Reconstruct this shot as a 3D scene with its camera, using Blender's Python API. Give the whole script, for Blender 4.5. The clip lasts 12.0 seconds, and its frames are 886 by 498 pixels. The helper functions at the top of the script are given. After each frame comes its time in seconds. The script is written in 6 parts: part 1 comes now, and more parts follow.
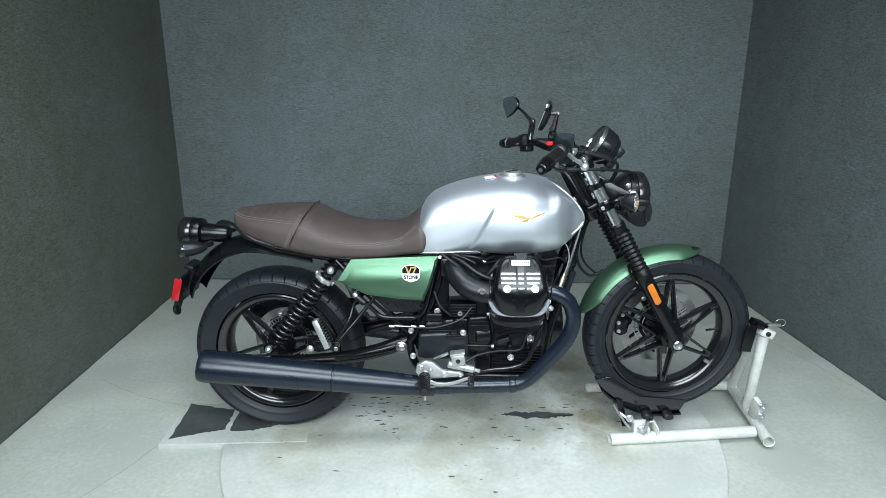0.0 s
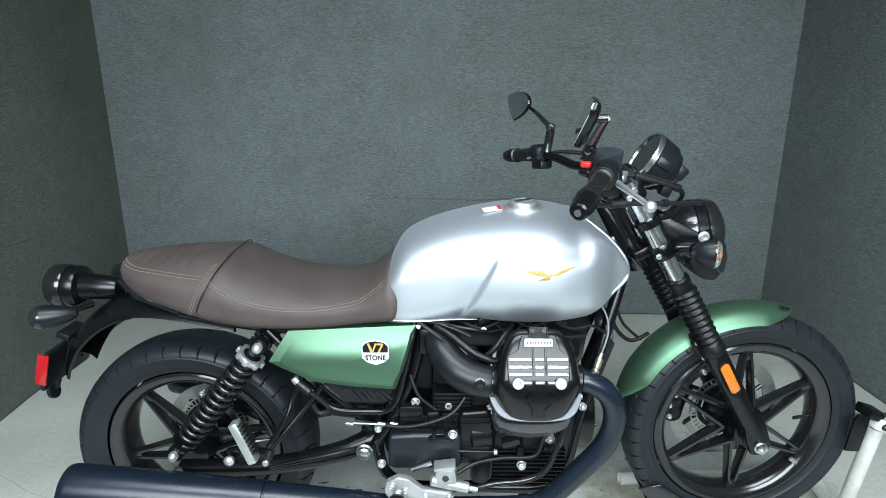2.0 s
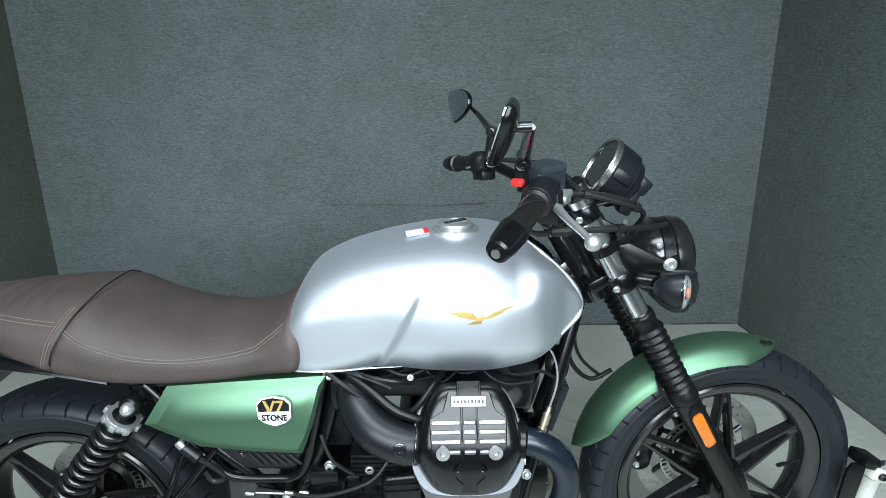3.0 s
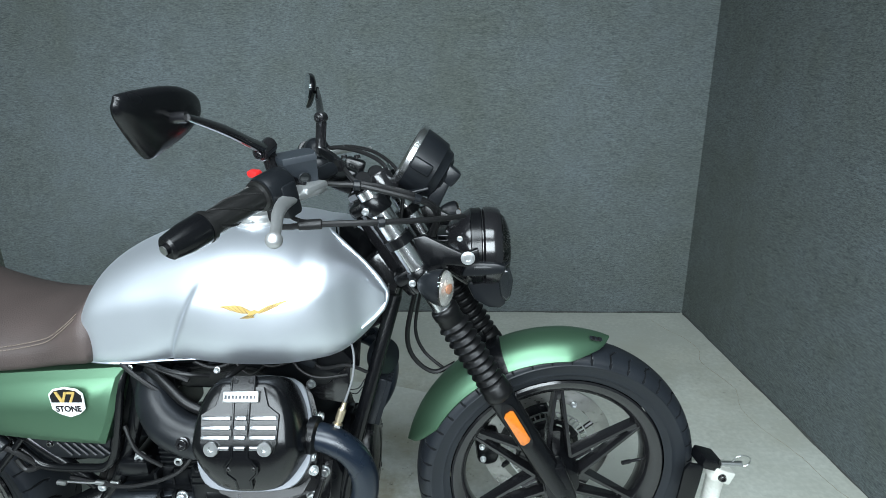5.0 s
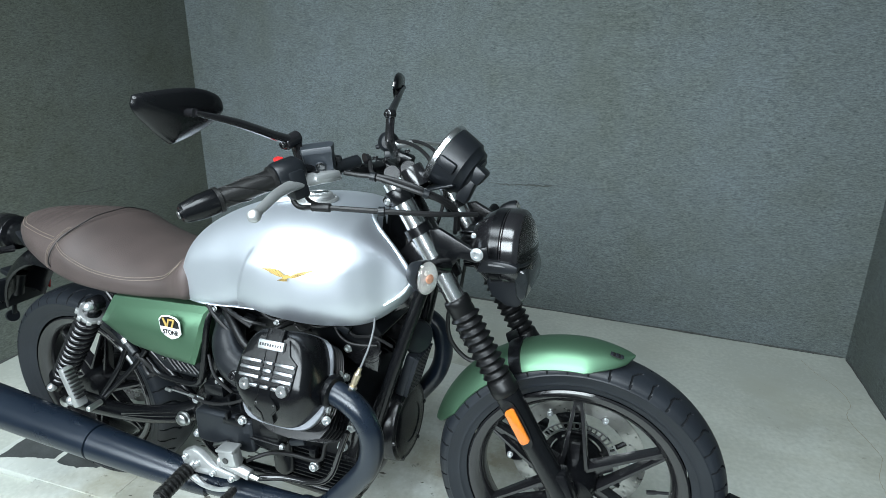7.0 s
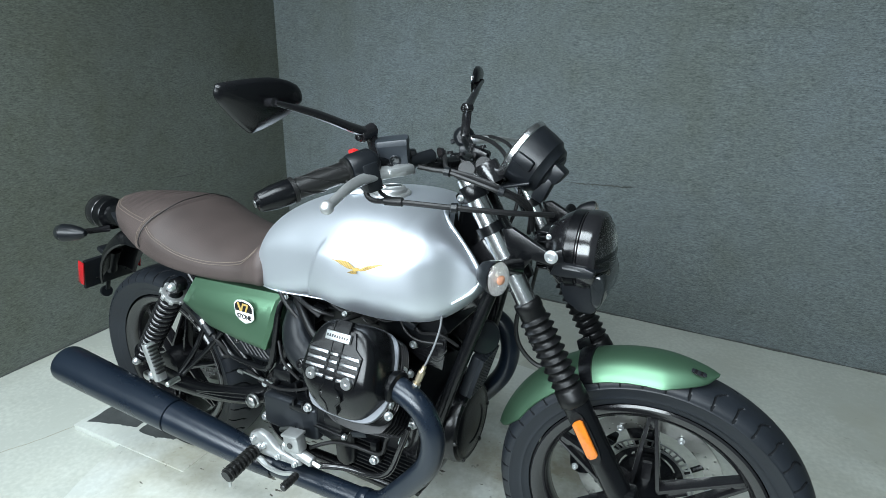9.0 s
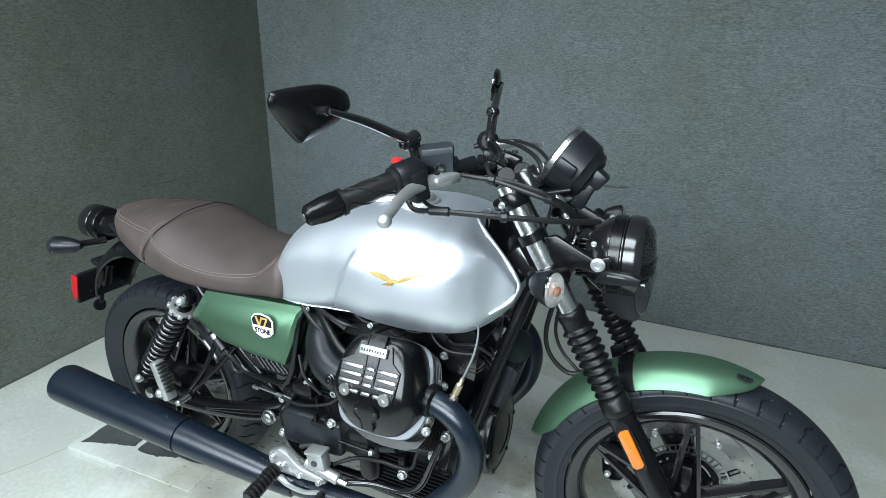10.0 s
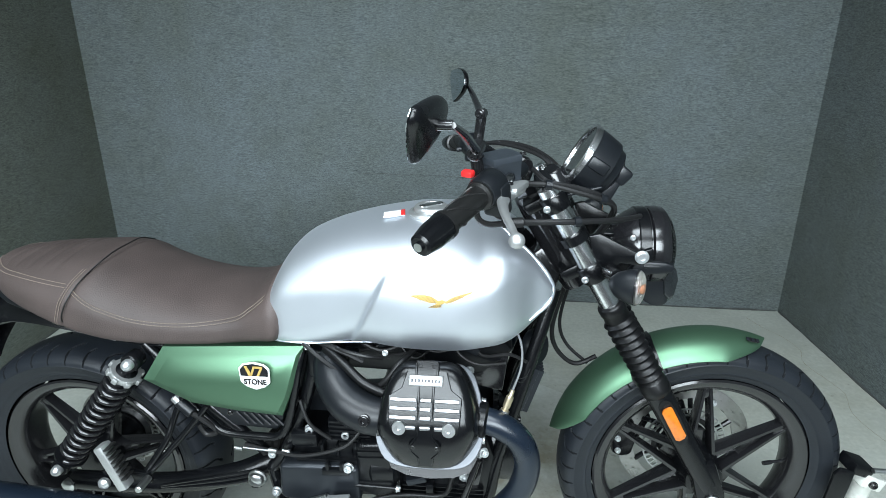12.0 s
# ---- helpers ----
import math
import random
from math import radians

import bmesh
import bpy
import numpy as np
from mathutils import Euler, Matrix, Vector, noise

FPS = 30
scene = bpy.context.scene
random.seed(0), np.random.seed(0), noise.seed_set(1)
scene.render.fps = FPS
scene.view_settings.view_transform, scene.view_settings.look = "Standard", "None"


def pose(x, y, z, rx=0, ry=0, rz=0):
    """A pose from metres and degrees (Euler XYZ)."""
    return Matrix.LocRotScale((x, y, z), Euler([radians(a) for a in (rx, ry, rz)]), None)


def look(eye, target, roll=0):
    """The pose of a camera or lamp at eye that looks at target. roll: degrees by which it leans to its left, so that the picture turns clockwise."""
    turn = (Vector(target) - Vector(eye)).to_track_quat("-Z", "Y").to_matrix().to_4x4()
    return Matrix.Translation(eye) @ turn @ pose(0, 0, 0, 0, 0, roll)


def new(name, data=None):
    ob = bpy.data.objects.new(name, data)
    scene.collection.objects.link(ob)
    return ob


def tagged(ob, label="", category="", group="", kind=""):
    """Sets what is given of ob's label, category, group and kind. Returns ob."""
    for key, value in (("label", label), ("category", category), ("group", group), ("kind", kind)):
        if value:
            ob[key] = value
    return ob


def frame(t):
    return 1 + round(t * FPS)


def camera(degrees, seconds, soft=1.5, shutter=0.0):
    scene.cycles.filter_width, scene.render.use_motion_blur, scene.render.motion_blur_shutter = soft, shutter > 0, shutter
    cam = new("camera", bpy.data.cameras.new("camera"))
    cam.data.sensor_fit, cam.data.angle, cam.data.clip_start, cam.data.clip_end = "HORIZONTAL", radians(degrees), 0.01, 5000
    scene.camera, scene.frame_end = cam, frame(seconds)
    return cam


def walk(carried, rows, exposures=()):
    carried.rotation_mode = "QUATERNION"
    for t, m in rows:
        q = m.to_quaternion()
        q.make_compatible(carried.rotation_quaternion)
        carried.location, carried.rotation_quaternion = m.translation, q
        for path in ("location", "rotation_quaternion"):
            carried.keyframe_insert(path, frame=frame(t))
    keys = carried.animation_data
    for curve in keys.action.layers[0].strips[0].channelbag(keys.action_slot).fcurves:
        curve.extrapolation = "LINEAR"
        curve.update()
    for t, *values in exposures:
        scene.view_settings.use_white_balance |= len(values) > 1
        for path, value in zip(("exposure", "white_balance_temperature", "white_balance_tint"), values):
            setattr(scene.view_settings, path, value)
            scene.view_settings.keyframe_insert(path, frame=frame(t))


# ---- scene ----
cam = camera(77.0, 12.0, 0.6)
PATH = [
    (0, (0.673, -1.944, 1.283), (0.629, -0.021, 0.736), -0.3),
    (0.5, (0.666, -1.835, 1.268), (0.628, 0.089, 0.721), -0.3),
    (1, (0.727, -1.641, 1.268), (0.687, 0.28, 0.712), -0.5),
    (1.5, (0.73, -1.487, 1.268), (0.69, 0.433, 0.707), -0.5),
    (2, (0.701, -1.322, 1.271), (0.666, 0.599, 0.716), -0.4),
    (2.5, (0.724, -1.21, 1.271), (0.721, 0.712, 0.717), -0.5),
    (3, (0.831, -1.081, 1.273), (0.854, 0.836, 0.704), -0.7),
    (3.5, (0.938, -1.024, 1.269), (0.976, 0.886, 0.675), -0.7),
    (5.5, (1.345, -1.049, 1.281), (1.223, 0.843, 0.645), -0.6),
    (6, (1.453, -1.026, 1.287), (1.085, 0.833, 0.648), -0.4),
    (6.5, (1.504, -1.027, 1.294), (0.943, 0.78, 0.647), -0.2),
    (7, (1.554, -1.047, 1.297), (0.877, 0.718, 0.646), -0.1),
    (9, (1.536, -1.02, 1.291), (0.638, 0.638, 0.626), 0.2),
    (9.5, (1.487, -1.016, 1.287), (0.601, 0.648, 0.619), 0.1),
    (10, (1.407, -1.044, 1.298), (0.598, 0.659, 0.631), 0.1),
    (10.5, (1.315, -1.078, 1.307), (0.68, 0.696, 0.636), 0.0),
    (11, (1.239, -1.107, 1.315), (0.785, 0.721, 0.643), -0.1),
    (11.5, (1.135, -1.094, 1.308), (0.812, 0.759, 0.629), -0.4),
    (12, (1.0, -1.086, 1.312), (0.806, 0.783, 0.625), -0.4),
]
walk(cam, [(t, look(eye, target, roll)) for t, eye, target, roll in PATH], [(0, -0.12), (1.0, 0.0), (2.0, 0.16), (3.5, 0.04), (5.5, 0.2), (7.0, 0.3), (9.0, 0.2), (12, 0.22)])

# ---- world, lamps ----
world = bpy.data.worlds.new("world")
scene.world = world
world.use_nodes = True
world.node_tree.nodes["Background"].inputs[0].default_value = (0.75, 0.85, 0.82, 1)
world.node_tree.nodes["Background"].inputs[1].default_value = 0.02


def lamp(name, m, watts, sx, sy, colour=(0.825, 0.935, 1.0), spread=180):
    data = bpy.data.lights.new(name, "AREA")
    data.shape, data.size, data.size_y, data.energy, data.color = "RECTANGLE", sx, sy, watts, colour
    data.spread = radians(spread)
    ob = new(name, data)
    ob.matrix_world = m
    return ob


# a wide light panel high behind the camera, a row of tubes on the ceiling
lamp("light_panel", look((0.68, -2.6, 1.9), (0.55, 0.6, 0.95)), 120, 3.2, 1.25, spread=136)
lamp("tube_light", look((0.8, -1.0, 2.68), (0.9, -0.35, 0)), 53, 2.2, 1.1, spread=126)

# ---- materials ----
def material(name, colour, rough=0.5, metal=0.0, spread=0.06, scale=8.0, bump=0.0, grain=120.0, coat=0.0, rough_spread=0.08, second=None, mix=(0.45, 0.65), gloss=0.5):
    """A surface with blotches at one scale and grain at another."""
    m = bpy.data.materials.new(name)
    m.use_nodes = True
    nt = m.node_tree
    bs = nt.nodes["Principled BSDF"]
    co = nt.nodes.new("ShaderNodeTexCoord")
    big, fine = nt.nodes.new("ShaderNodeTexNoise"), nt.nodes.new("ShaderNodeTexNoise")
    big.inputs["Scale"].default_value, big.inputs["Detail"].default_value = scale, 6
    fine.inputs["Scale"].default_value, fine.inputs["Detail"].default_value = grain, 3
    for n in (big, fine):
        nt.links.new(co.outputs["Object"], n.inputs["Vector"])
    add = nt.nodes.new("ShaderNodeMix")
    add.inputs["Factor"].default_value = 0.4
    nt.links.new(big.outputs["Fac"], add.inputs["A"])
    nt.links.new(fine.outputs["Fac"], add.inputs["B"])
    ramp = nt.nodes.new("ShaderNodeValToRGB")
    ramp.color_ramp.elements[0].position, ramp.color_ramp.elements[1].position = (0.3, 0.7) if second is None else mix
    dark = [max(0, c * (1 - spread)) for c in colour]
    light = [min(1, c * (1 + spread)) for c in colour] if second is None else second
    ramp.color_ramp.elements[0].color, ramp.color_ramp.elements[1].color = (*dark, 1), (*light, 1)
    nt.links.new(add.outputs["Result"], ramp.inputs["Fac"])
    nt.links.new(ramp.outputs["Color"], bs.inputs["Base Color"])
    span = nt.nodes.new("ShaderNodeMapRange")
    span.inputs["To Min"].default_value, span.inputs["To Max"].default_value = max(0.02, rough - rough_spread), min(1, rough + rough_spread)
    nt.links.new(big.outputs["Fac"], span.inputs["Value"])
    nt.links.new(span.outputs["Result"], bs.inputs["Roughness"])
    bs.inputs["Metallic"].default_value = metal
    bs.inputs["Coat Weight"].default_value = coat
    bs.inputs["Specular IOR Level"].default_value = gloss
    bs.inputs["Coat Roughness"].default_value = 0.12
    if bump:
        b = nt.nodes.new("ShaderNodeBump")
        b.inputs["Strength"].default_value, b.inputs["Distance"].default_value = bump, 0.002
        nt.links.new(fine.outputs["Fac"], b.inputs["Height"])
        nt.links.new(b.outputs["Normal"], bs.inputs["Normal"])
    return m


def carpet(name, tint=(1, 1, 1)):
    """Ribbed wall carpet: short horizontal flecks of light and dark grey, wide stains."""
    m = bpy.data.materials.new(name)
    m.use_nodes = True
    nt = m.node_tree
    bs = nt.nodes["Principled BSDF"]
    co = nt.nodes.new("ShaderNodeTexCoord")
    stain, blot = (nt.nodes.new("ShaderNodeTexNoise") for _ in range(2))
    flecks = []
    for scale, rough in (((68, 68, 300), 0.72), ((150, 150, 520), 0.6), ((30, 30, 150), 0.6)):
        mp = nt.nodes.new("ShaderNodeMapping")
        mp.inputs["Scale"].default_value = scale
        nt.links.new(co.outputs["Object"], mp.inputs["Vector"])
        n = nt.nodes.new("ShaderNodeTexNoise")
        n.inputs["Scale"].default_value, n.inputs["Detail"].default_value, n.inputs["Roughness"].default_value = 1.0, 4, rough
        nt.links.new(mp.outputs["Vector"], n.inputs["Vector"])
        flecks.append(n)
    fleck = nt.nodes.new("ShaderNodeMix")
    fleck.inputs["Factor"].default_value = 0.4
    nt.links.new(flecks[0].outputs["Fac"], fleck.inputs["A"])
    nt.links.new(flecks[1].outputs["Fac"], fleck.inputs["B"])
    weave = nt.nodes.new("ShaderNodeMix")
    weave.inputs["Factor"].default_value = 0.2
    nt.links.new(fleck.outputs["Result"], weave.inputs["A"])
    nt.links.new(flecks[2].outputs["Fac"], weave.inputs["B"])
    for n, s in ((stain, 1.1), (blot, 9.0)):
        n.inputs["Scale"].default_value, n.inputs["Detail"].default_value = s, 5
        nt.links.new(co.outputs["Object"], n.inputs["Vector"])
    ramp = nt.nodes.new("ShaderNodeValToRGB")
    ramp.color_ramp.elements[0].position, ramp.color_ramp.elements[1].position = 0.315, 0.705
    ramp.color_ramp.elements[0].color, ramp.color_ramp.elements[1].color = (*(a * b for a, b in zip((0.028, 0.034, 0.035), tint)), 1), (*(a * b for a, b in zip((0.225, 0.256, 0.266), tint)), 1)
    nt.links.new(weave.outputs["Result"], ramp.inputs["Fac"])
    tone = nt.nodes.new("ShaderNodeValToRGB")
    tone.color_ramp.elements[0].position, tone.color_ramp.elements[1].position = 0.35, 0.65
    tone.color_ramp.elements[0].color, tone.color_ramp.elements[1].color = (0.8, 0.8, 0.72, 1), (1.0, 1.02, 1.04, 1)
    wide = nt.nodes.new("ShaderNodeMix")
    wide.inputs["Factor"].default_value = 0.3
    nt.links.new(stain.outputs["Fac"], wide.inputs["A"])
    nt.links.new(blot.outputs["Fac"], wide.inputs["B"])
    nt.links.new(wide.outputs["Result"], tone.inputs["Fac"])
    mul = nt.nodes.new("ShaderNodeMix")
    mul.data_type, mul.blend_type = "RGBA", "MULTIPLY"
    mul.inputs["Factor"].default_value = 1.0
    nt.links.new(ramp.outputs["Color"], mul.inputs[6])
    nt.links.new(tone.outputs["Color"], mul.inputs[7])
    nt.links.new(mul.outputs[2], bs.inputs["Base Color"])
    bs.inputs["Roughness"].default_value = 0.95
    bs.inputs["Specular IOR Level"].default_value = 0.15
    b = nt.nodes.new("ShaderNodeBump")
    b.inputs["Strength"].default_value, b.inputs["Distance"].default_value = 0.45, 0.003
    nt.links.new(fleck.outputs["Result"], b.inputs["Height"])
    nt.links.new(b.outputs["Normal"], bs.inputs["Normal"])
    return m


def glass(name, colour=(1, 1, 1), rough=0.02):
    m = bpy.data.materials.new(name)
    m.use_nodes = True
    bs = m.node_tree.nodes["Principled BSDF"]
    bs.inputs["Base Color"].default_value = (*colour, 1)
    bs.inputs["Roughness"].default_value = rough
    bs.inputs["Transmission Weight"].default_value = 1.0
    return m


def dirty_paint(name, base, light, stains):
    """Floor paint with wide brown stains and fine dark specks; stains: (x, y, reach)."""
    m = material(name, base, 0.5, spread=0.05, scale=2.6, bump=0.1, grain=60, second=light)
    nt = m.node_tree
    bs = nt.nodes["Principled BSDF"]
    below = bs.inputs["Base Color"].links[0].from_socket
    co = nt.nodes.new("ShaderNodeTexCoord")
    last = None
    for x, y, reach, much in stains:
        away = nt.nodes.new("ShaderNodeVectorMath")
        away.operation = "DISTANCE"
        away.inputs[1].default_value = (x, y, 0.013)
        nt.links.new(co.outputs["Object"], away.inputs[0])
        fall = nt.nodes.new("ShaderNodeMapRange")
        fall.inputs["From Min"].default_value, fall.inputs["From Max"].default_value = 0.0, reach
        fall.inputs["To Min"].default_value, fall.inputs["To Max"].default_value = much, 0.0
        nt.links.new(away.outputs["Value"], fall.inputs["Value"])
        if last is None:
            last = fall.outputs["Result"]
        else:
            top_ = nt.nodes.new("ShaderNodeMath")
            top_.operation = "MAXIMUM"
            nt.links.new(last, top_.inputs[0])
            nt.links.new(fall.outputs["Result"], top_.inputs[1])
            last = top_.outputs["Value"]
    for scale, lo, hi, colour, much, far in ((7.0, 0.36, 0.62, (0.2, 0.17, 0.1, 1), 0.85, 0.05), (2.2, 0.48, 0.75, (0.36, 0.35, 0.26, 1), 0.75, 0.32), (38.0, 0.62, 0.7, (0.08, 0.075, 0.055, 1), 0.9, 0.14)):
        n = nt.nodes.new("ShaderNodeTexNoise")
        n.inputs["Scale"].default_value, n.inputs["Detail"].default_value, n.inputs["Roughness"].default_value = scale, 7, 0.65
        nt.links.new(co.outputs["Object"], n.inputs["Vector"])
        span = nt.nodes.new("ShaderNodeMapRange")
        span.inputs["From Min"].default_value, span.inputs["From Max"].default_value = lo, hi
        span.inputs["To Min"].default_value, span.inputs["To Max"].default_value = 0.0, much
        nt.links.new(n.outputs["Fac"], span.inputs["Value"])
        reach_ = nt.nodes.new("ShaderNodeMath")
        reach_.operation = "MULTIPLY"
        plus = nt.nodes.new("ShaderNodeMath")
        plus.operation = "ADD"
        plus.use_clamp = True
        plus.inputs[1].default_value = far
        nt.links.new(last, plus.inputs[0])
        nt.links.new(span.outputs["Result"], reach_.inputs[0])
        nt.links.new(plus.outputs["Value"], reach_.inputs[1])
        mix = nt.nodes.new("ShaderNodeMix")
        mix.data_type = "RGBA"
        nt.links.new(reach_.outputs["Value"], mix.inputs["Factor"])
        nt.links.new(below, mix.inputs[6])
        mix.inputs[7].default_value = colour
        below = mix.outputs[2]
    nt.links.new(below, bs.inputs["Base Color"])
    return m


CARPET = carpet("wall_carpet")
# olive tint of the west wall, lifted to make up for weak light there
WEST_CARPET = carpet("west_carpet", (1.0, 0.96, 0.83))
PAINT_FLOOR = dirty_paint("floor_paint", (0.44, 0.463, 0.42), (0.53, 0.553, 0.5), [(2.3, 1.0, 0.6, 0.3), (0.95, 0.8, 0.7, 0.6)])
PAINT_DISC = dirty_paint("plate_paint", (0.5, 0.525, 0.49), (0.58, 0.605, 0.565), [(1.17, 0.08, 0.4, 1.3), (1.1, 0.42, 0.5, 1.0), (0.75, 0.02, 0.6, 0.75), (0.1, -0.1, 0.4, 0.6)])
BARE = material("bare_plate", (0.05, 0.055, 0.055), 0.75, spread=0.3, scale=30, bump=0.3, grain=200)
DIRT = material("dirt", (0.09, 0.085, 0.07), 0.9, spread=0.4, scale=40)
RUST_DIRT = material("dust", (0.33, 0.31, 0.24), 0.9, spread=0.2, scale=20)
APRON = material("unseen_dark_floor", (0.075, 0.076, 0.074), 0.85, spread=0.2, scale=5, bump=0.1)
CEILING = material("unseen_ceiling_grey", (0.16, 0.165, 0.165), 0.9)
BACK_WALL = material("unseen_wall_grey", (0.34, 0.35, 0.345), 0.9)
SILVER = material("silver_satin", (0.70, 0.74, 0.80), 0.46, 0.94, spread=0.015, scale=3, grain=900, rough_spread=0.02)
GREEN = material("green_satin", (0.094, 0.182, 0.115), 0.42, 0.85, spread=0.03, scale=3, grain=900, rough_spread=0.02)
LEATHER = material("brown_leather", (0.05, 0.037, 0.034), 0.6, spread=0.32, scale=9, bump=0.45, grain=380, gloss=0.42)
WIRE = material("grey_sheath", (0.13, 0.135, 0.14), 0.45)
THREAD = material("thread", (0.17, 0.135, 0.11), 0.8)
PIPING = material("black_vinyl", (0.008, 0.008, 0.0085), 0.45, gloss=0.35)
PIPE = material("exhaust_black", (0.006, 0.0105, 0.0185), 0.29, 0.1, spread=0.1, scale=9, bump=0.06, grain=600)
BLACK = material("gloss_black", (0.008, 0.008, 0.009), 0.18, spread=0.2, coat=0.4)
SATIN = material("satin_black", (0.003, 0.0033, 0.004), 0.24, spread=0.2, bump=0.03, grain=500, gloss=0.34)
ENGINE = material("engine_black", (0.003, 0.0034, 0.0042), 0.3, 0.0, spread=0.2, scale=20, bump=0.1, grain=350, gloss=0.3)
ENGINE_GREY = material("engine_grey", (0.017, 0.02, 0.0245), 0.36, 0.5, spread=0.15, scale=20, bump=0.1, grain=350)
PLASTIC = material("black_plastic", (0.006, 0.0072, 0.009), 0.36, spread=0.2, scale=15, bump=0.08, grain=500, gloss=0.33)
GREY_PLASTIC = material("grey_plastic", (0.018, 0.0225, 0.0285), 0.42, spread=0.15, scale=15, bump=0.1, grain=500)
RUBBER = material("tyre_rubber", (0.0095, 0.0118, 0.0155), 0.46, spread=0.25, scale=14, bump=0.1, grain=300, gloss=0.34)
GRIP = material("grip_rubber", (0.006, 0.006, 0.006), 0.4, bump=0.2, grain=400)
GAITER = material("gaiter_rubber", (0.0035, 0.0036, 0.004), 0.36, bump=0.04, grain=400, gloss=0.3)
CHROME = material("chrome", (0.72, 0.73, 0.74), 0.12, 1.0, spread=0.02)
HARD_CHROME = material("hard_chrome", (0.7, 0.71, 0.72), 0.24, 1.0, spread=0.02)
ZINC = material("zinc_plate", (0.6, 0.62, 0.63), 0.33, 0.85, spread=0.08, scale=40)
STEEL = material("steel", (0.52, 0.53, 0.53), 0.3, 1.0, spread=0.08, scale=30)
DISC = material("disc_steel", (0.33, 0.33, 0.32), 0.3, 1.0, spread=0.1, scale=25)
ALLOY = material("cast_alloy", (0.5, 0.51, 0.51), 0.42, 0.85, spread=0.08, scale=40, bump=0.15, grain=300)
POLISHED = material("polished_alloy", (0.5, 0.51, 0.53), 0.3, 1.0, spread=0.06, scale=40)
ALLOY_EDGE = material("machined_alloy", (0.13, 0.137, 0.15), 0.5, 0.7, spread=0.06)
BRONZE = material("aged_bronze", (0.1, 0.065, 0.022), 0.45, 0.5)
BRASS = material("brass", (0.55, 0.47, 0.33), 0.35, 0.9)
GOLD = material("gold", (0.44, 0.3, 0.09), 0.5, 0.2, spread=0.05)
WHITE = material("white_enamel", (0.78, 0.79, 0.78), 0.35)
RED = material("red_plastic", (0.55, 0.02, 0.02), 0.3)
RED_LENS = material("red_lens", (0.36, 0.01, 0.014), 0.15, coat=0.6, scale=60)
# tread rubber made darker, to paint the shade into the grooves
GROOVE_SHADE = material("groove_shade", (0.004, 0.0047, 0.0058), 0.85, gloss=0.15)
AMBER = material("amber_lens", (0.5, 0.135, 0.012), 0.2, coat=0.6, spread=0.2, scale=160)
CLEAR = material("clear_lens", (0.72, 0.72, 0.7), 0.25, 0.45, spread=0.3, scale=90, grain=500, coat=0.8)
BULB = material("amber_bulb", (0.62, 0.3, 0.18), 0.25, spread=0.3, scale=200)
MIRROR = material("mirror_glass", (0.5, 0.56, 0.58), 0.02, 1.0, spread=0.0, rough_spread=0.0)
GLASS = glass("clear_glass")
SMOKED = material("smoked_glass", (0.012, 0.014, 0.015), 0.06, spread=0.1, coat=0.5)
STAND_WHITE = material("stand_paint", (0.62, 0.63, 0.58), 0.45, spread=0.1, scale=12, bump=0.1, second=(0.7, 0.71, 0.67))


# ---- mesh tools ----
def smoothed(pts, n=6, closed=False):
    """A smooth curve through the points."""
    p = [Vector(q) for q in pts]
    out, last = [], len(p) - (0 if closed else 1)
    for i in range(last):
        a, b, c, d = (p[(i + k) % len(p)] if closed else p[min(max(i + k, 0), len(p) - 1)] for k in (-1, 0, 1, 2))
        for j in range(n):
            t = j / n
            out.append(0.5 * (2 * b + (c - a) * t + (2 * a - 5 * b + 4 * c - d) * t * t + (3 * b - a - 3 * c + d) * t**3))
    return out if closed else out + [p[-1]]


def skin(bm, rings, wrap=True, caps=True, loop=False):
    """Faces between rings of equal length."""
    vs = [[bm.verts.new(q) for q in r] for r in rings]
    n = len(vs[0])
    pairs = list(zip(vs, vs[1:])) + ([(vs[-1], vs[0])] if loop else [])
    for a, b in pairs:
        for i in range(n if wrap else n - 1):
            bm.faces.new((a[i], a[(i + 1) % n], b[(i + 1) % n], b[i]))
    if caps and wrap and not loop:
        bm.faces.new(vs[0][::-1])
        bm.faces.new(vs[-1])
    return bm


def tube(pts, r, seg=12, n=6, bm=None, closed=False, flat=1.0, straight=False):
    """A round bar along a smooth curve; r may be a list, one for each point."""
    bm = bm or bmesh.new()
    c = [Vector(q) for q in pts] if straight else smoothed(pts, n, closed)
    rs = r if isinstance(r, (list, tuple)) else [r] * len(pts)
    up, rings = None, []
    for i, q in enumerate(c):
        if closed:
            d = (c[(i + 1) % len(c)] - c[i - 1]).normalized()
        else:
            d = (c[min(i + 1, len(c) - 1)] - c[max(i - 1, 0)]).normalized()
        if up is None:
            up = d.orthogonal().normalized()
        up = (up - d * up.dot(d)).normalized()
        side = d.cross(up)
        f = i / max(1, len(c) - 1) * (len(rs) - 1)
        k = min(int(f), len(rs) - 2) if len(rs) > 1 else 0
        rad = rs[k] + (rs[k + 1] - rs[k]) * (f - k) if len(rs) > 1 else rs[0]
        rings.append([q + rad * (math.cos(a) * up * flat + math.sin(a) * side) for a in (2 * math.pi * j / seg for j in range(seg))])
    return skin(bm, rings, loop=closed)


def basis(at, axis, up=(0, 0, 1)):
    """A frame at a place with its z along axis."""
    z = Vector(axis).normalized()
    x = Vector(up).cross(z)
    x = x.normalized() if x.length > 1e-4 else Vector((1, 0, 0))
    m = Matrix((x, z.cross(x), z)).transposed().to_4x4()
    m.translation = Vector(at)
    return m


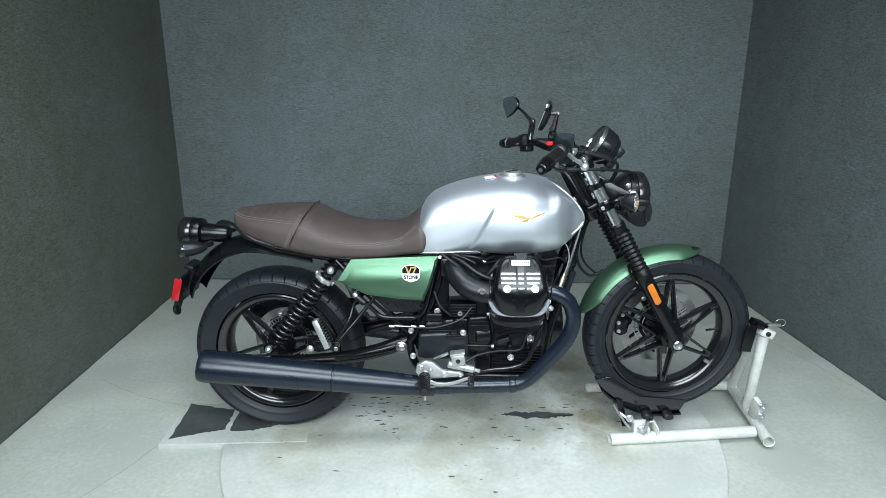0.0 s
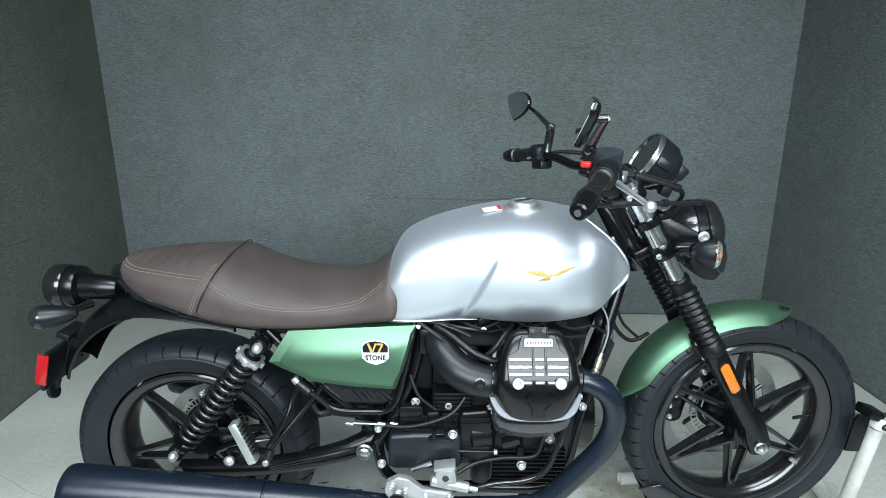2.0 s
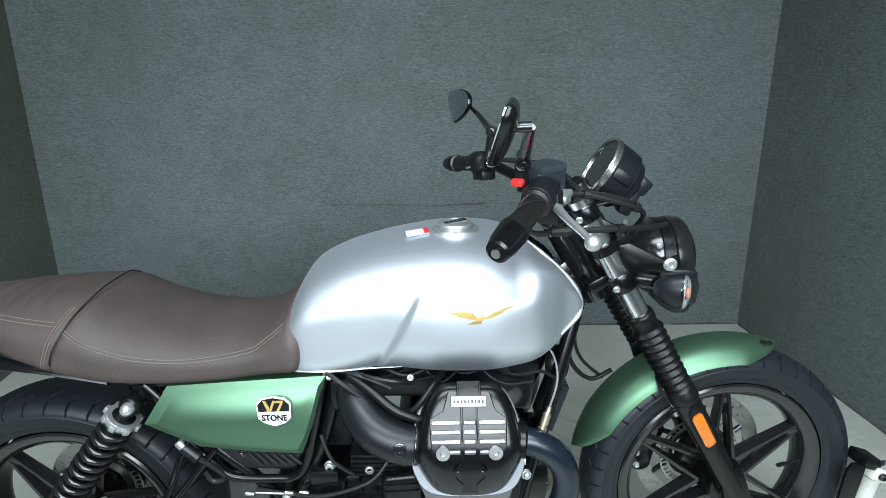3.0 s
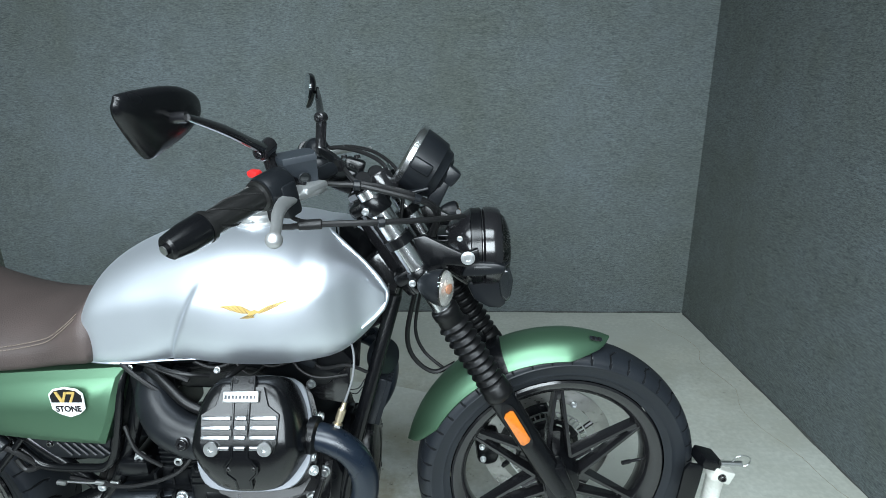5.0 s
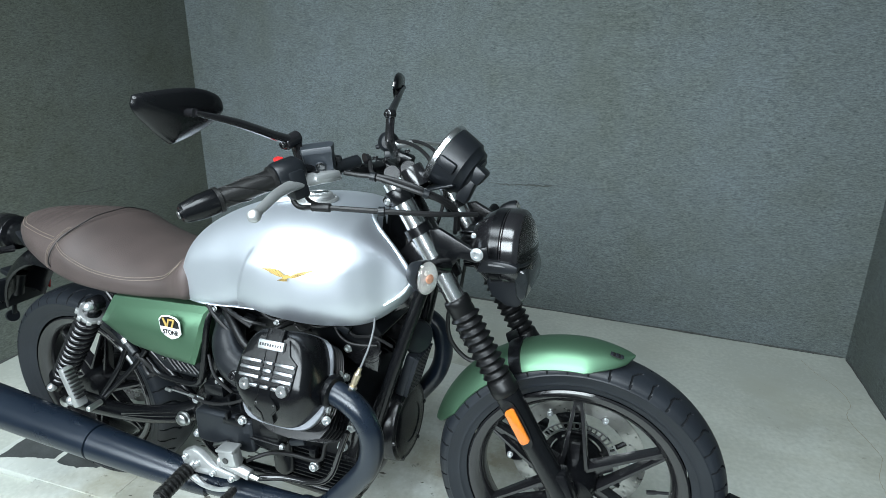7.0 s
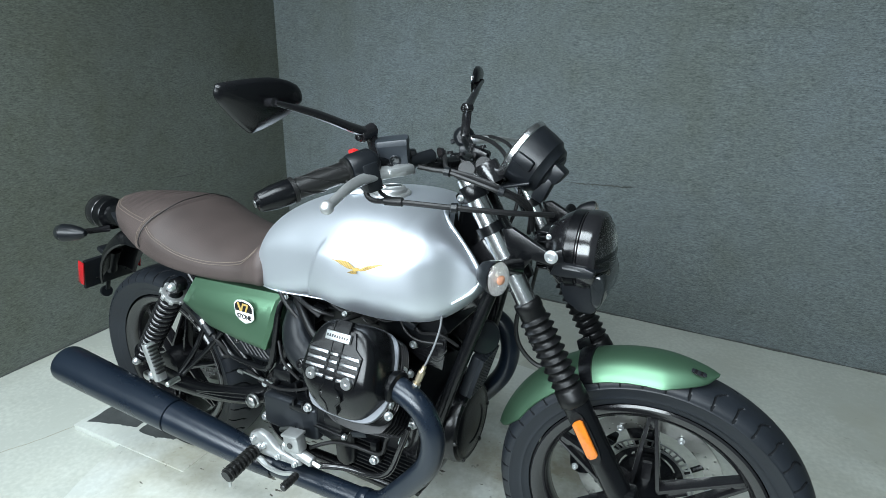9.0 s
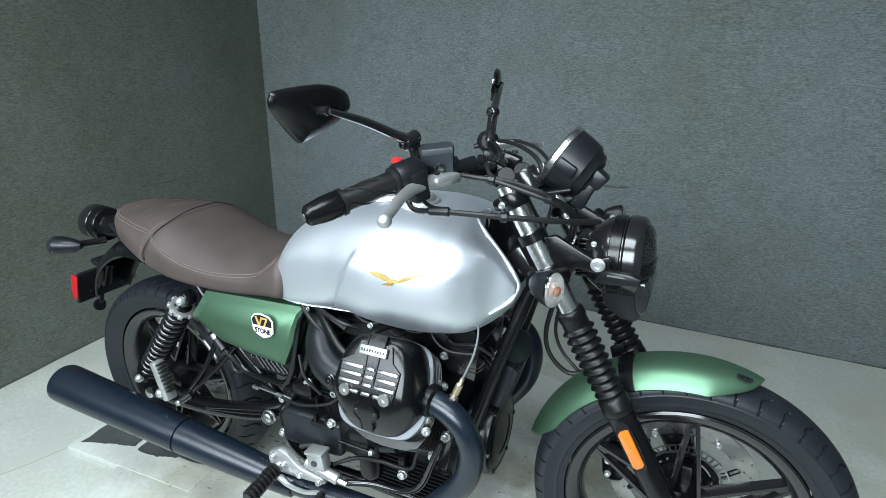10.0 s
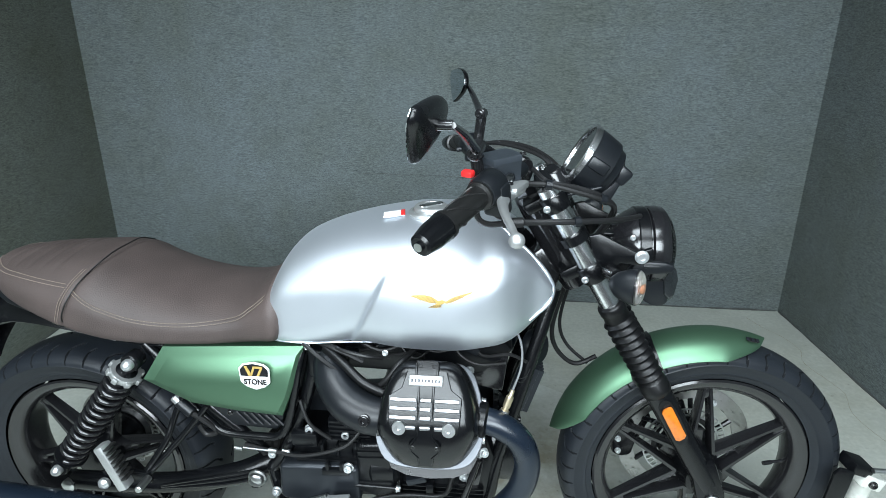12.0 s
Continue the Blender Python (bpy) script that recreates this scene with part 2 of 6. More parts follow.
def turned(profile, m, seg=24, bm=None, closed=False):
    """Turns a profile of (radius, height) round the z of frame m."""
    bm = bm or bmesh.new()
    rings = []
    for r, h in profile:
        r = max(r, 1e-4)
        rings.append([m @ Vector((r * math.cos(a), r * math.sin(a), h)) for a in (2 * math.pi * j / seg for j in range(seg))])
    return skin(bm, rings, loop=closed)


def rod(a, b, r, seg=12, bm=None, bevel=0.0):
    a, b = Vector(a), Vector(b)
    h = (b - a).length
    e = bevel
    prof = [(r - e, 0), (r, e), (r, h - e), (r - e, h)] if e else [(r, 0), (r, h)]
    return turned(prof, basis(a, b - a, (0.1, 0.2, 1)), seg, bm)


def block(size, m=None, bevel=0.0, bm=None, seg=2):
    own = bmesh.new()
    bmesh.ops.create_cube(own, size=1, matrix=Matrix.Diagonal((*size, 1)))
    if bevel:
        bmesh.ops.bevel(own, geom=own.edges[:], offset=bevel, segments=seg, affect="EDGES", profile=0.5)
    if m is not None:
        own.transform(m)
    return merged(own, bm)


def merged(own, bm):
    if bm is None:
        return own
    data = bpy.data.meshes.new("t")
    own.to_mesh(data)
    own.free()
    bm.from_mesh(data)
    bpy.data.meshes.remove(data)
    return bm


def plate(outline, y0, y1, bevel=0.0, m=None, bm=None, seg=2):
    """An outline in x and z, thick from y0 to y1."""
    own = bmesh.new()
    vs = [own.verts.new((x, y0, z)) for x, z in outline]
    f = own.faces.new(vs)
    got = bmesh.ops.extrude_face_region(own, geom=[f])
    bmesh.ops.translate(own, vec=(0, y1 - y0, 0), verts=[v for v in got["geom"] if isinstance(v, bmesh.types.BMVert)])
    if bevel:
        bmesh.ops.recalc_face_normals(own, faces=own.faces[:])
        bmesh.ops.bevel(own, geom=own.edges[:], offset=bevel, segments=seg, affect="EDGES", profile=0.5, clamp_overlap=True)
    if m is not None:
        own.transform(m)
    return merged(own, bm)


def rounded(outline, n=4):
    """The outline with its corners rounded."""
    return [(p.x, p.z) for p in smoothed([(x, 0, z) for x, z in outline], n, True)]


def mesh_of(bm, name, mat, sharp=38):
    bmesh.ops.remove_doubles(bm, verts=bm.verts[:], dist=1e-6)
    bmesh.ops.recalc_face_normals(bm, faces=bm.faces[:])
    limit = radians(sharp)
    for f in bm.faces:
        f.smooth = True
    for e in bm.edges:
        if len(e.link_faces) == 2 and e.calc_face_angle(0) > limit:
            e.smooth = False
    data = bpy.data.meshes.new(name)
    bm.to_mesh(data)
    bm.free()
    data.materials.append(mat)
    return data


def part(name, bm, mat, parent=None, label="", sharp=38):
    ob = new(name, mesh_of(bm, name, mat, sharp))
    ob.parent = parent
    return tagged(ob, label)


def place(name, data, m, parent, label=""):
    """One more piece on a shared mesh."""
    ob = new(name, data)
    ob.parent = parent
    ob.matrix_basis = m
    return tagged(ob, label)


def mirrored(pts, side):
    return [(x, y * side, z) for x, y, z in pts]

# ---- the booth ----
CORNERS = [(-1.206, 1.778), (2.462, 1.688), (2.62, -2.9), (-0.84, -2.9)]
HIGH = 2.75


def wall(name, a, b, label, mat=None, lean=(0.0, 0.0)):
    a, b = Vector((*a, 0)), Vector((*b, 0))
    d = (b - a).normalized()
    out = Vector((-d.y, d.x, 0))
    bm = bmesh.new()
    n = 24
    rings = []
    for i in range(n + 1):
        q = a + (b - a) * (i / n)
        w = 0.004 * math.sin(i * 1.7) * (0 < i < n)
        up = Vector((lean[0] + (lean[1] - lean[0]) * i / n, 0, HIGH))
        rings.append([q + out * w, q + out * w * 0.5 + up, q + out * 0.08 + up, q + out * 0.08])
    skin(bm, rings)
    return tagged(part(name, bm, mat or CARPET), label, "wall", kind="structure")


wall("wall_north", CORNERS[0], CORNERS[1], "dark grey carpeted partition wall behind the bike", lean=(0.05, -0.025))
wall("wall_east", CORNERS[1], CORNERS[2], "dark grey carpeted side wall, slightly stained", lean=(-0.025, -0.025))
# added behind the camera, its grey set by how much fill it bounces
wall("wall_south", CORNERS[2], CORNERS[3], "unseen plain grey wall added to close the booth and bounce fill light", BACK_WALL)
wall("wall_west", CORNERS[3], CORNERS[0], "dark olive-grey carpeted side wall, soiled, with a faint seam", WEST_CARPET, (0.05, 0.05))

floor = bmesh.new()
block((4.6, 3.25, 0.1), pose(0.75, 0.575, -0.05), bm=floor)
tagged(part("floor", floor, PAINT_FLOOR), "pale grey painted concrete floor with cracks", "floor", kind="structure")
# added out of view: a dark floor that the tank's lower flank reflects
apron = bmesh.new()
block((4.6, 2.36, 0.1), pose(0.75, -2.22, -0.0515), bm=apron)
tagged(part("unseen_floor", apron, APRON), "unseen dark floor added to darken the tank's lower reflections", "floor", kind="structure")
# unseen ceiling, toned dark to cut bounce and grey the tank's top
top = bmesh.new()
block((4.6, 5.6, 0.1), pose(0.75, -0.6, HIGH + 0.05), bm=top)
tagged(part("ceiling", top, CEILING), "unseen plain ceiling, dark to keep the tank's top grey", "ceiling", kind="structure")

disc = turned([(0.0001, 0.0), (0.943, 0.0), (0.945, 0.004), (0.9445, 0.0165), (0.942, 0.0185), (0.0001, 0.0185)], pose(0.73, 0.05, 0.001), 160)
tagged(part("turntable", disc, PAINT_DISC), "low round grey-painted turntable plate, scuffed and dirty", "turntable", kind="structure")

# worn seam of the carpet and a thin dark strip along the wall's foot
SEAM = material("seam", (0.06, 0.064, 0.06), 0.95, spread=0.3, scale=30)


def strip(name, a, b, r, owner, n=30, seed=1, wander=0.003):
    rnd = random.Random(seed)
    a, b = Vector(a), Vector(b)
    pts = [a.lerp(b, k / n) + Vector((0, 0, rnd.uniform(-wander, wander))) for k in range(n + 1)]
    return part(name, tube(pts, [r * rnd.uniform(0.3, 1) for _ in pts], 6, 1), SEAM, bpy.data.objects[owner])


strip("wall_seam", (0.81, 1.7255, 0.672), (1.085, 1.7185, 0.682), 0.0042, "wall_north", seed=3, wander=0.004)
strip("wall_seam", (0.28, 1.7385, 0.686), (0.81, 1.7265, 0.674), 0.0016, "wall_north", seed=4)
strip("wall_seam", (1.085, 1.7195, 0.682), (2.0, 1.696, 0.690), 0.0008, "wall_north", seed=5)
strip("wall_seam", (-1.04, -0.3, 0.690), (-1.135, 1.0, 0.655), 0.003, "wall_west", seed=6)
strip("foot_strip", (-1.19, 1.776, 0.003), (2.45, 1.687, 0.003), 0.006, "wall_north", 60, 7, 0.001)
strip("foot_strip", (2.461, 1.67, 0.003), (2.618, -2.85, 0.003), 0.006, "wall_east", 60, 8, 0.001)
strip("foot_strip", (-1.203, 1.75, 0.003), (-0.842, -2.85, 0.003), 0.006, "wall_west", 60, 9, 0.001)

# ---- the motorcycle ----
bike = tagged(new("motorcycle"), "green and silver retro motorcycle with brown leather seat on a turntable", "motorcycle")
bike.matrix_basis = pose(0, 0.010, 0)
REAR, FRONT = Vector((0.008, 0.0, 0.337)), Vector((1.463, 0.0, 0.409))
BARS = pose(0, -0.022, 0)


def bolt_mesh(name, r, h, mat, socket=True):
    prof = [(r * 1.25, 0), (r * 1.25, h * 0.25), (r, h * 0.3), (r, h * 0.9), (r * 0.88, h)]
    if socket:
        prof += [(r * 0.52, h), (r * 0.45, h * 0.55)]
    return mesh_of(turned(prof + [(0.0001, prof[-1][1])], Matrix.Identity(4), 14), name, mat, 30)


BOLT = bolt_mesh("bolt", 0.0075, 0.009, ZINC)
BOLT_BIG = bolt_mesh("bolt", 0.0125, 0.009, ZINC, True)
BOLT_DARK = bolt_mesh("bolt", 0.006, 0.006, BLACK)


def bolt(at, axis, parent, data=None, s=1.0):
    return place("bolt", data or BOLT, basis(at, axis, (0.2, 0.1, 1)) @ Matrix.Diagonal((s, s, s, 1)), parent)


# wheels
def tyre(radius, width, rim, pitches, seg=920, across=88):
    """A tyre round y with slanting grooves cut into its tread."""
    bm = bmesh.new()
    h = radius - rim
    rings, cut = [], []
    for i in range(seg):
        a = 2 * math.pi * i / seg
        ring = []
        for j in range(across + 1):
            t = (-1 + 2 * j / across) * 2.35
            y = width / 2 * math.sin(min(max(t, -1.7), 1.7)) * (1 if abs(t) < 1.7 else 1 - 0.28 * (abs(t) - 1.7) / 0.65)
            r = rim + h * (0.36 + 0.64 * math.cos(t * 0.72) ** 0.85 if abs(t) < 1.7 else 0.36 + 0.64 * max(0.0, math.cos(1.7 * 0.72)) ** 0.85 - 0.66 * (abs(t) - 1.7))
            e, groove = abs(t) / 1.5, False
            if 0.13 < e < 1.0:
                hook = max(0.0, 0.52 - e)
                slant = 10.0 * hook
                count = a * pitches / (2 * math.pi) + (0.5 if y > 0 else 0.0) + 5.0 * hook * hook + 0.1 * e
                short = int(count) % 2 == 0
                wide = 0.068 * math.sqrt(1 + (slant * 0.5) ** 2)
                groove = count % 1.0 < wide and e > (0.3 if short else 0.2)
            r -= 0.003 * groove
            lift = 0.0014 * math.exp(-(((abs(t) - 1.62) / 0.05) ** 2)) + 0.0016 * math.exp(-(((abs(t) - 2.08) / 0.05) ** 2))
            y += math.copysign(lift, t)
            ring.append((r * math.cos(a), y, r * math.sin(a)))
            cut.append(groove)
        rings.append(ring)
    skin(bm, rings, wrap=False, caps=False, loop=True)
    bm.verts.index_update()
    # groove faces take the second, darker slot as painted shade
    for f in bm.faces:
        if sum(cut[v.index] for v in f.verts) >= 2:
            f.material_index = 1
    return bm


def rim_mesh(r, width):
    w = width / 2
    half = [(r - 0.012, w - 0.012), (r - 0.004, w - 0.010), (r + 0.010, w - 0.006), (r + 0.014, w), (r + 0.010, w + 0.004), (r - 0.002, w + 0.002), (r - 0.010, w - 0.004), (r - 0.018, w - 0.012), (r - 0.022, w - 0.03)]
    prof = [(q, h) for q, h in half] + [(q, -h) for q, h in half[::-1]]
    return turned(prof, basis((0, 0, 0), (0, 1, 0)), 96, closed=True)


def spoke_mesh(r0, r1):
    """A twin-ribbed cast spoke along x with a slot between its ribs."""
    bm = bmesh.new()
    for s in (-1, 1):
        rings = []
        for k in range(7):
            f = k / 6
            x = r0 + (r1 - r0) * f
            c = s * (0.026 - 0.020 * f)
            w = 0.0052 - 0.0012 * f
            d = 0.016 - 0.004 * f
            y = -0.022 + 0.012 * f
            rings.append([(x, y - d, c - w * 0.7), (x, y - d, c + w * 0.7), (x, y - d + 0.004, c + w), (x, y + d, c + w), (x, y + d, c - w), (x, y - d + 0.004, c - w)])
        skin(bm, rings)
    block((0.05, 0.008, 0.018), pose(r0 + 0.02, -0.008, 0), bm=bm)
    block((0.03, 0.024, 0.024), pose(r1 - 0.012, -0.009, 0), 0.007, bm)
    return mesh_of(bm, "spoke", BLACK)


def disc_mesh(r0, r1, y):
    """A brake disc with drilled holes."""
    bm = bmesh.new()
    seg, rows = 180, 9
    for side in (-0.0022, 0.0022):
        vs = [[bm.verts.new(((r0 + (r1 - r0) * k / rows) * math.cos(2 * math.pi * i / seg), y + side, (r0 + (r1 - r0) * k / rows) * math.sin(2 * math.pi * i / seg))) for k in range(rows + 1)] for i in range(seg)]
        for i in range(seg):
            for k in range(rows):
                hole = (i % 9 == 0 and k == 7) or (i % 9 == 3 and k == 4) or (i % 9 == 6 and k == 2)
                if not hole:
                    bm.faces.new((vs[i][k], vs[(i + 1) % seg][k], vs[(i + 1) % seg][k + 1], vs[i][k + 1]))
    for r in (r0, r1):
        skin(bm, [[(r * math.cos(2 * math.pi * i / seg), y + s, r * math.sin(2 * math.pi * i / seg)) for s in (-0.0022, 0.0022)] for i in range(seg)], wrap=False, caps=False, loop=True)
    return bm


def wheel(name, at, radius, width, rim, rim_width, turn, disc_y, disc_r, pitches, steer=0.0):
    body = part(name, rim_mesh(rim, rim_width), BLACK, bike, "black cast wheel")
    body.matrix_basis = pose(*at, 0, turn, steer)
    tread = part("tyre", tyre(radius, width, rim, pitches), RUBBER, body, "black road tyre with slanting grooves", 28)
    tread.data.materials.append(GROOVE_SHADE)
    axis = basis((0, 0, 0), (0, 1, 0))
    hub = turned([(0.028, -0.07), (0.04, -0.066), (0.046, -0.04), (0.05, -0.03), (0.052, 0.03), (0.06, 0.045), (0.06, 0.06), (0.03, 0.07)], axis, 32)
    part("hub", hub, SATIN, body)
    spoke = spoke_mesh(0.045, rim - 0.018)
    for k in range(6):
        place("spoke", spoke, pose(0, 0, 0, 0, 60 * k, 0), body)
    d = part("brake_disc", disc_mesh(disc_r * 0.76, disc_r, disc_y), DISC, body, "drilled steel brake disc")
    arm = mesh_of(rod((0.055, disc_y, 0), (disc_r * 0.78 * math.cos(0.25), disc_y, disc_r * 0.78 * math.sin(0.25)), 0.006, 8), "carrier_arm", SATIN)
    for k in range(6):
        place("carrier_arm", arm, pose(0, 0, 0, 0, 60 * k + 17, 0), body)
    part("carrier_ring", turned([(0.062, disc_y - 0.004), (0.075, disc_y - 0.004), (0.075, disc_y + 0.004), (0.062, disc_y + 0.004)], axis, 40, closed=True), SATIN, body)
    for k in range(6):
        a = math.pi / 3 * k + 0.55
        bolt((disc_r * 0.8 * math.cos(a), disc_y - 0.004, disc_r * 0.8 * math.sin(a)), (0, -1, 0), body, s=0.8)
    ring = bmesh.new()
    for k in range(44):
        a = 2 * math.pi * k / 44
        block((0.016, 0.003, 0.0035), pose(0.088 * math.cos(a), disc_y - 0.012, 0.088 * math.sin(a), 0, -math.degrees(a), 0), bm=ring)
    turned([(0.078, disc_y - 0.0135), (0.082, disc_y - 0.0135), (0.082, disc_y - 0.0105), (0.078, disc_y - 0.0105)], axis, 44, ring, closed=True)
    turned([(0.095, disc_y - 0.0135), (0.098, disc_y - 0.0135), (0.098, disc_y - 0.0105), (0.095, disc_y - 0.0105)], axis, 44, ring, closed=True)
    part("sensor_ring", ring, STEEL, body)
    valve = rod((rim - 0.024, -0.004, 0.0), (rim - 0.066, -0.012, 0.0), 0.0035, 8)
    rod((rim - 0.05, -0.009, 0), (rim - 0.07, -0.013, 0), 0.005, 8, valve)
    v = part("valve", valve, BLACK, body)
    v.matrix_basis = pose(0, 0, 0, 0, -turn - 1, 0)
    return body


front_wheel = wheel("front_wheel", FRONT, 0.311, 0.101, 0.2235, 0.072, -31, 0.068, 0.155, 44, 4.0)
weight = block((0.03, 0.006, 0.012), pose(0.15, -0.03, -0.136, 0, 42, 0), 0.002)
w = part("balance_weight", weight, STEEL, front_wheel)
w.matrix_basis = pose(0, 0, 0, 0, 25, 0)
rear_wheel = wheel("rear_wheel", REAR, 0.319, 0.151, 0.218, 0.105, -12, 0.075, 0.13, 42)

# tank
TANK = [  # x, bottom, top, half width
    (0.547, 0.756, 0.855, 0.136), (0.553, 0.751, 0.880, 0.149), (0.584, 0.751, 0.927, 0.161), (0.642, 0.754, 0.958, 0.171), (0.719, 0.752, 0.981, 0.184),
    (0.795, 0.744, 0.995, 0.202), (0.852, 0.741, 1.001, 0.210), (0.928, 0.742, 0.999, 0.2095), (0.996, 0.750, 0.983, 0.193),
    (1.036, 0.762, 0.957, 0.166), (1.070, 0.784, 0.929, 0.130), (1.096, 0.816, 0.897, 0.112), (1.109, 0.846, 0.874, 0.102)]


def column(table, x, k):
    xs = [r[0] for r in table]
    p = smoothed([(r[0], 0, r[k]) for r in table], 8)
    return float(np.interp(x, [q.x for q in p], [q.z for q in p]))


def section(bottom, top, half, waist=0.45, nt=2.5, nb=2.8, n=56):
    zm = bottom + (top - bottom) * waist
    out = []
    for k in range(n):
        a = 2 * math.pi * k / n
        s, c = math.sin(a), math.cos(a)
        e = nt if c > 0 else nb
        y = half * math.copysign(abs(s) ** (2 / e), s)
        z = zm + ((top - zm) if c > 0 else (zm - bottom)) * math.copysign(abs(c) ** (2 / e), c)
        out.append((y, z))
    return out


def step(v, a, b):
    f = min(max((v - a) / (b - a), 0), 1)
    return f * f * (3 - 2 * f)


def tank_half(x, y, z):
    """The raised front panel before the knee, with a crisp rear and upper edge."""
    edge = 0.722 + (z - 0.77) * 0.52
    out = step(x, edge - 0.005, edge + 0.0035) * (1 - step(z, 0.9, 0.935)) * (1 - 0.85 * step(x, 0.92, 1.06)) * step(z, 0.742, 0.775)
    return math.copysign(max(0, abs(y) - 0.005 + 0.012 * out), y)


def belly(x):
    """How square the lower flank is: sharp-edged at the seat, round before it."""
    return 6.5 - 3.9 * step(x, 0.58, 0.76)


def ridge(x):
    """Half width of the hollow between the two front ridges, coloured black for its shade."""
    return float(np.interp(x, (0.998, 1.008, 1.036, 1.072, 1.098, 1.112), (0.0, 0.044, 0.066, 0.078, 0.082, 0.08)))


tank_rings, hollow = [], []
xs = [0.547 + (1.109 - 0.547) * (0.7 * k / 130 + 0.3 * (0.5 - 0.5 * math.cos(math.pi * k / 130))) for k in range(131)]
for x in xs:
    b, t, h = (column(TANK, x, k) for k in (1, 2, 3))
    f = step(x, 0.97, 1.08)
    ring = []
    for y, z in section(b - 0.012 * (1 - f), t, h, 0.53, 2.4 + 3.45 * f, belly(x) + 1.0 * f, 160):
        cut = ridge(x) > 0.01 and abs(y) < ridge(x) and z > (b + t) / 2
        if cut:
            z = max((b + t) / 2 + 0.004, z - 0.09 * min(1, (ridge(x) - abs(y)) / 0.02))
        hollow.append(cut)
        ring.append((x, tank_half(x, y, z), z))
    tank_rings.append(ring)
shell = skin(bmesh.new(), tank_rings)
shell.verts.index_update()
# hollow faces turn black: painted shade, and the black parts that sit there
for f in shell.faces:
    if len(f.verts) < 5 and sum(hollow[v.index] for v in f.verts) >= 2:
        f.material_index = 1
tank = part("fuel_tank", shell, SILVER, bike, "brushed satin silver fuel tank", 60)
tank.data.materials.append(SATIN)


def tank_y(x, z):
    b, t, h = (column(TANK, x, k) for k in (1, 2, 3))
    g = step(x, 0.97, 1.08)
    b -= 0.012 * (1 - g)
    zm = b + (t - b) * 0.53
    f, e = ((z - zm) / (t - zm), 2.4 + 3.45 * g) if z > zm else ((zm - z) / (zm - b), belly(x) + 1.0 * g)
    return tank_half(x, h * max(0.0, 1 - min(1, f) ** e) ** (1 / e), z)


for side in (-1, 1):
    edge = [(1.0, 0.034, 0.979), (1.012, 0.05, 0.972), (1.036, 0.068, 0.956), (1.072, 0.08, 0.924), (1.098, 0.084, 0.893), (1.110, 0.084, 0.866)]
    for x in (1.105, 1.096, 1.083, 1.066):
        low = column(TANK, x, 1) + 0.24 * (column(TANK, x, 2) - column(TANK, x, 1)) - 0.012 * step(1.1 - x, 0, 0.1)
        edge.append((x, tank_y(x, low) + 0.0005, low))
    part("tank_edge", tube(mirrored(edge, side), [0.003] + [0.005] * 6 + [0.0045, 0.0035, 0.002], 10), SILVER, tank)
    rail = [(x, side * (tank_y(x, z + 0.004) - 0.0015), z) for x, z in ((0.555, 0.756), (0.62, 0.757), (0.70, 0.757), (0.76, 0.752))]
    part("tank_lip", tube(rail, [0.0022, 0.002, 0.0018, 0.001], 8), SILVER, tank)

cap_at = basis((0.868, -0.038, 0.996), (0, -0.04, 1))
cap = part("filler_cap", turned([(0.045, 0), (0.046, 0.006), (0.043, 0.009), (0.0385, 0.0095), (0.0375, 0.0075), (0.0355, 0.0075), (0.0345, 0.016), (0.031, 0.0195), (0.022, 0.0205), (0.021, 0.0195), (0.0001, 0.0195)], cap_at, 40), ALLOY, tank, "round chrome filler cap")
part("cap_latch", block((0.05, 0.012, 0.006), cap_at @ pose(0, 0, 0.0205, 0, 0, 35), 0.0025), CHROME, cap)
for k in range(3):
    a = 2 * math.pi * k / 3 + 0.5
    bolt((0.868 + 0.04 * math.cos(a), 0.04 * math.sin(a) - 0.038, 1.004), (0, 0, 1), cap, s=0.4)
sticker = part("sticker", block((0.042, 0.03, 0.0015), pose(0.793, -0.042, 0.9968, 5, -7, 8), 0.0004), WHITE, tank, "small white label with a red edge")
part("sticker_edge", block((0.009, 0.03, 0.0012), pose(0.8105, -0.0395, 0.9995, 5, -7, 8), 0.0003), RED, sticker)


# emblem: two spread gold wings as plain swept shapes lying on the flank
def on_tank(outline, side, lift=0.0034):
    bm = bmesh.new()
    front = []
    for x, z in outline:
        x += 0.01
        y = tank_y(x, z)
        front.append(bm.verts.new((x, side * (y + lift), z)))
    bm.faces.new(front)
    bmesh.ops.triangulate(bm, faces=bm.faces[:])
    bmesh.ops.subdivide_edges(bm, edges=bm.edges[:], cuts=3, use_grid_fill=True)
    for v in bm.verts:
        v.co.y = side * (tank_y(v.co.x, v.co.z) + lift)
    return bm


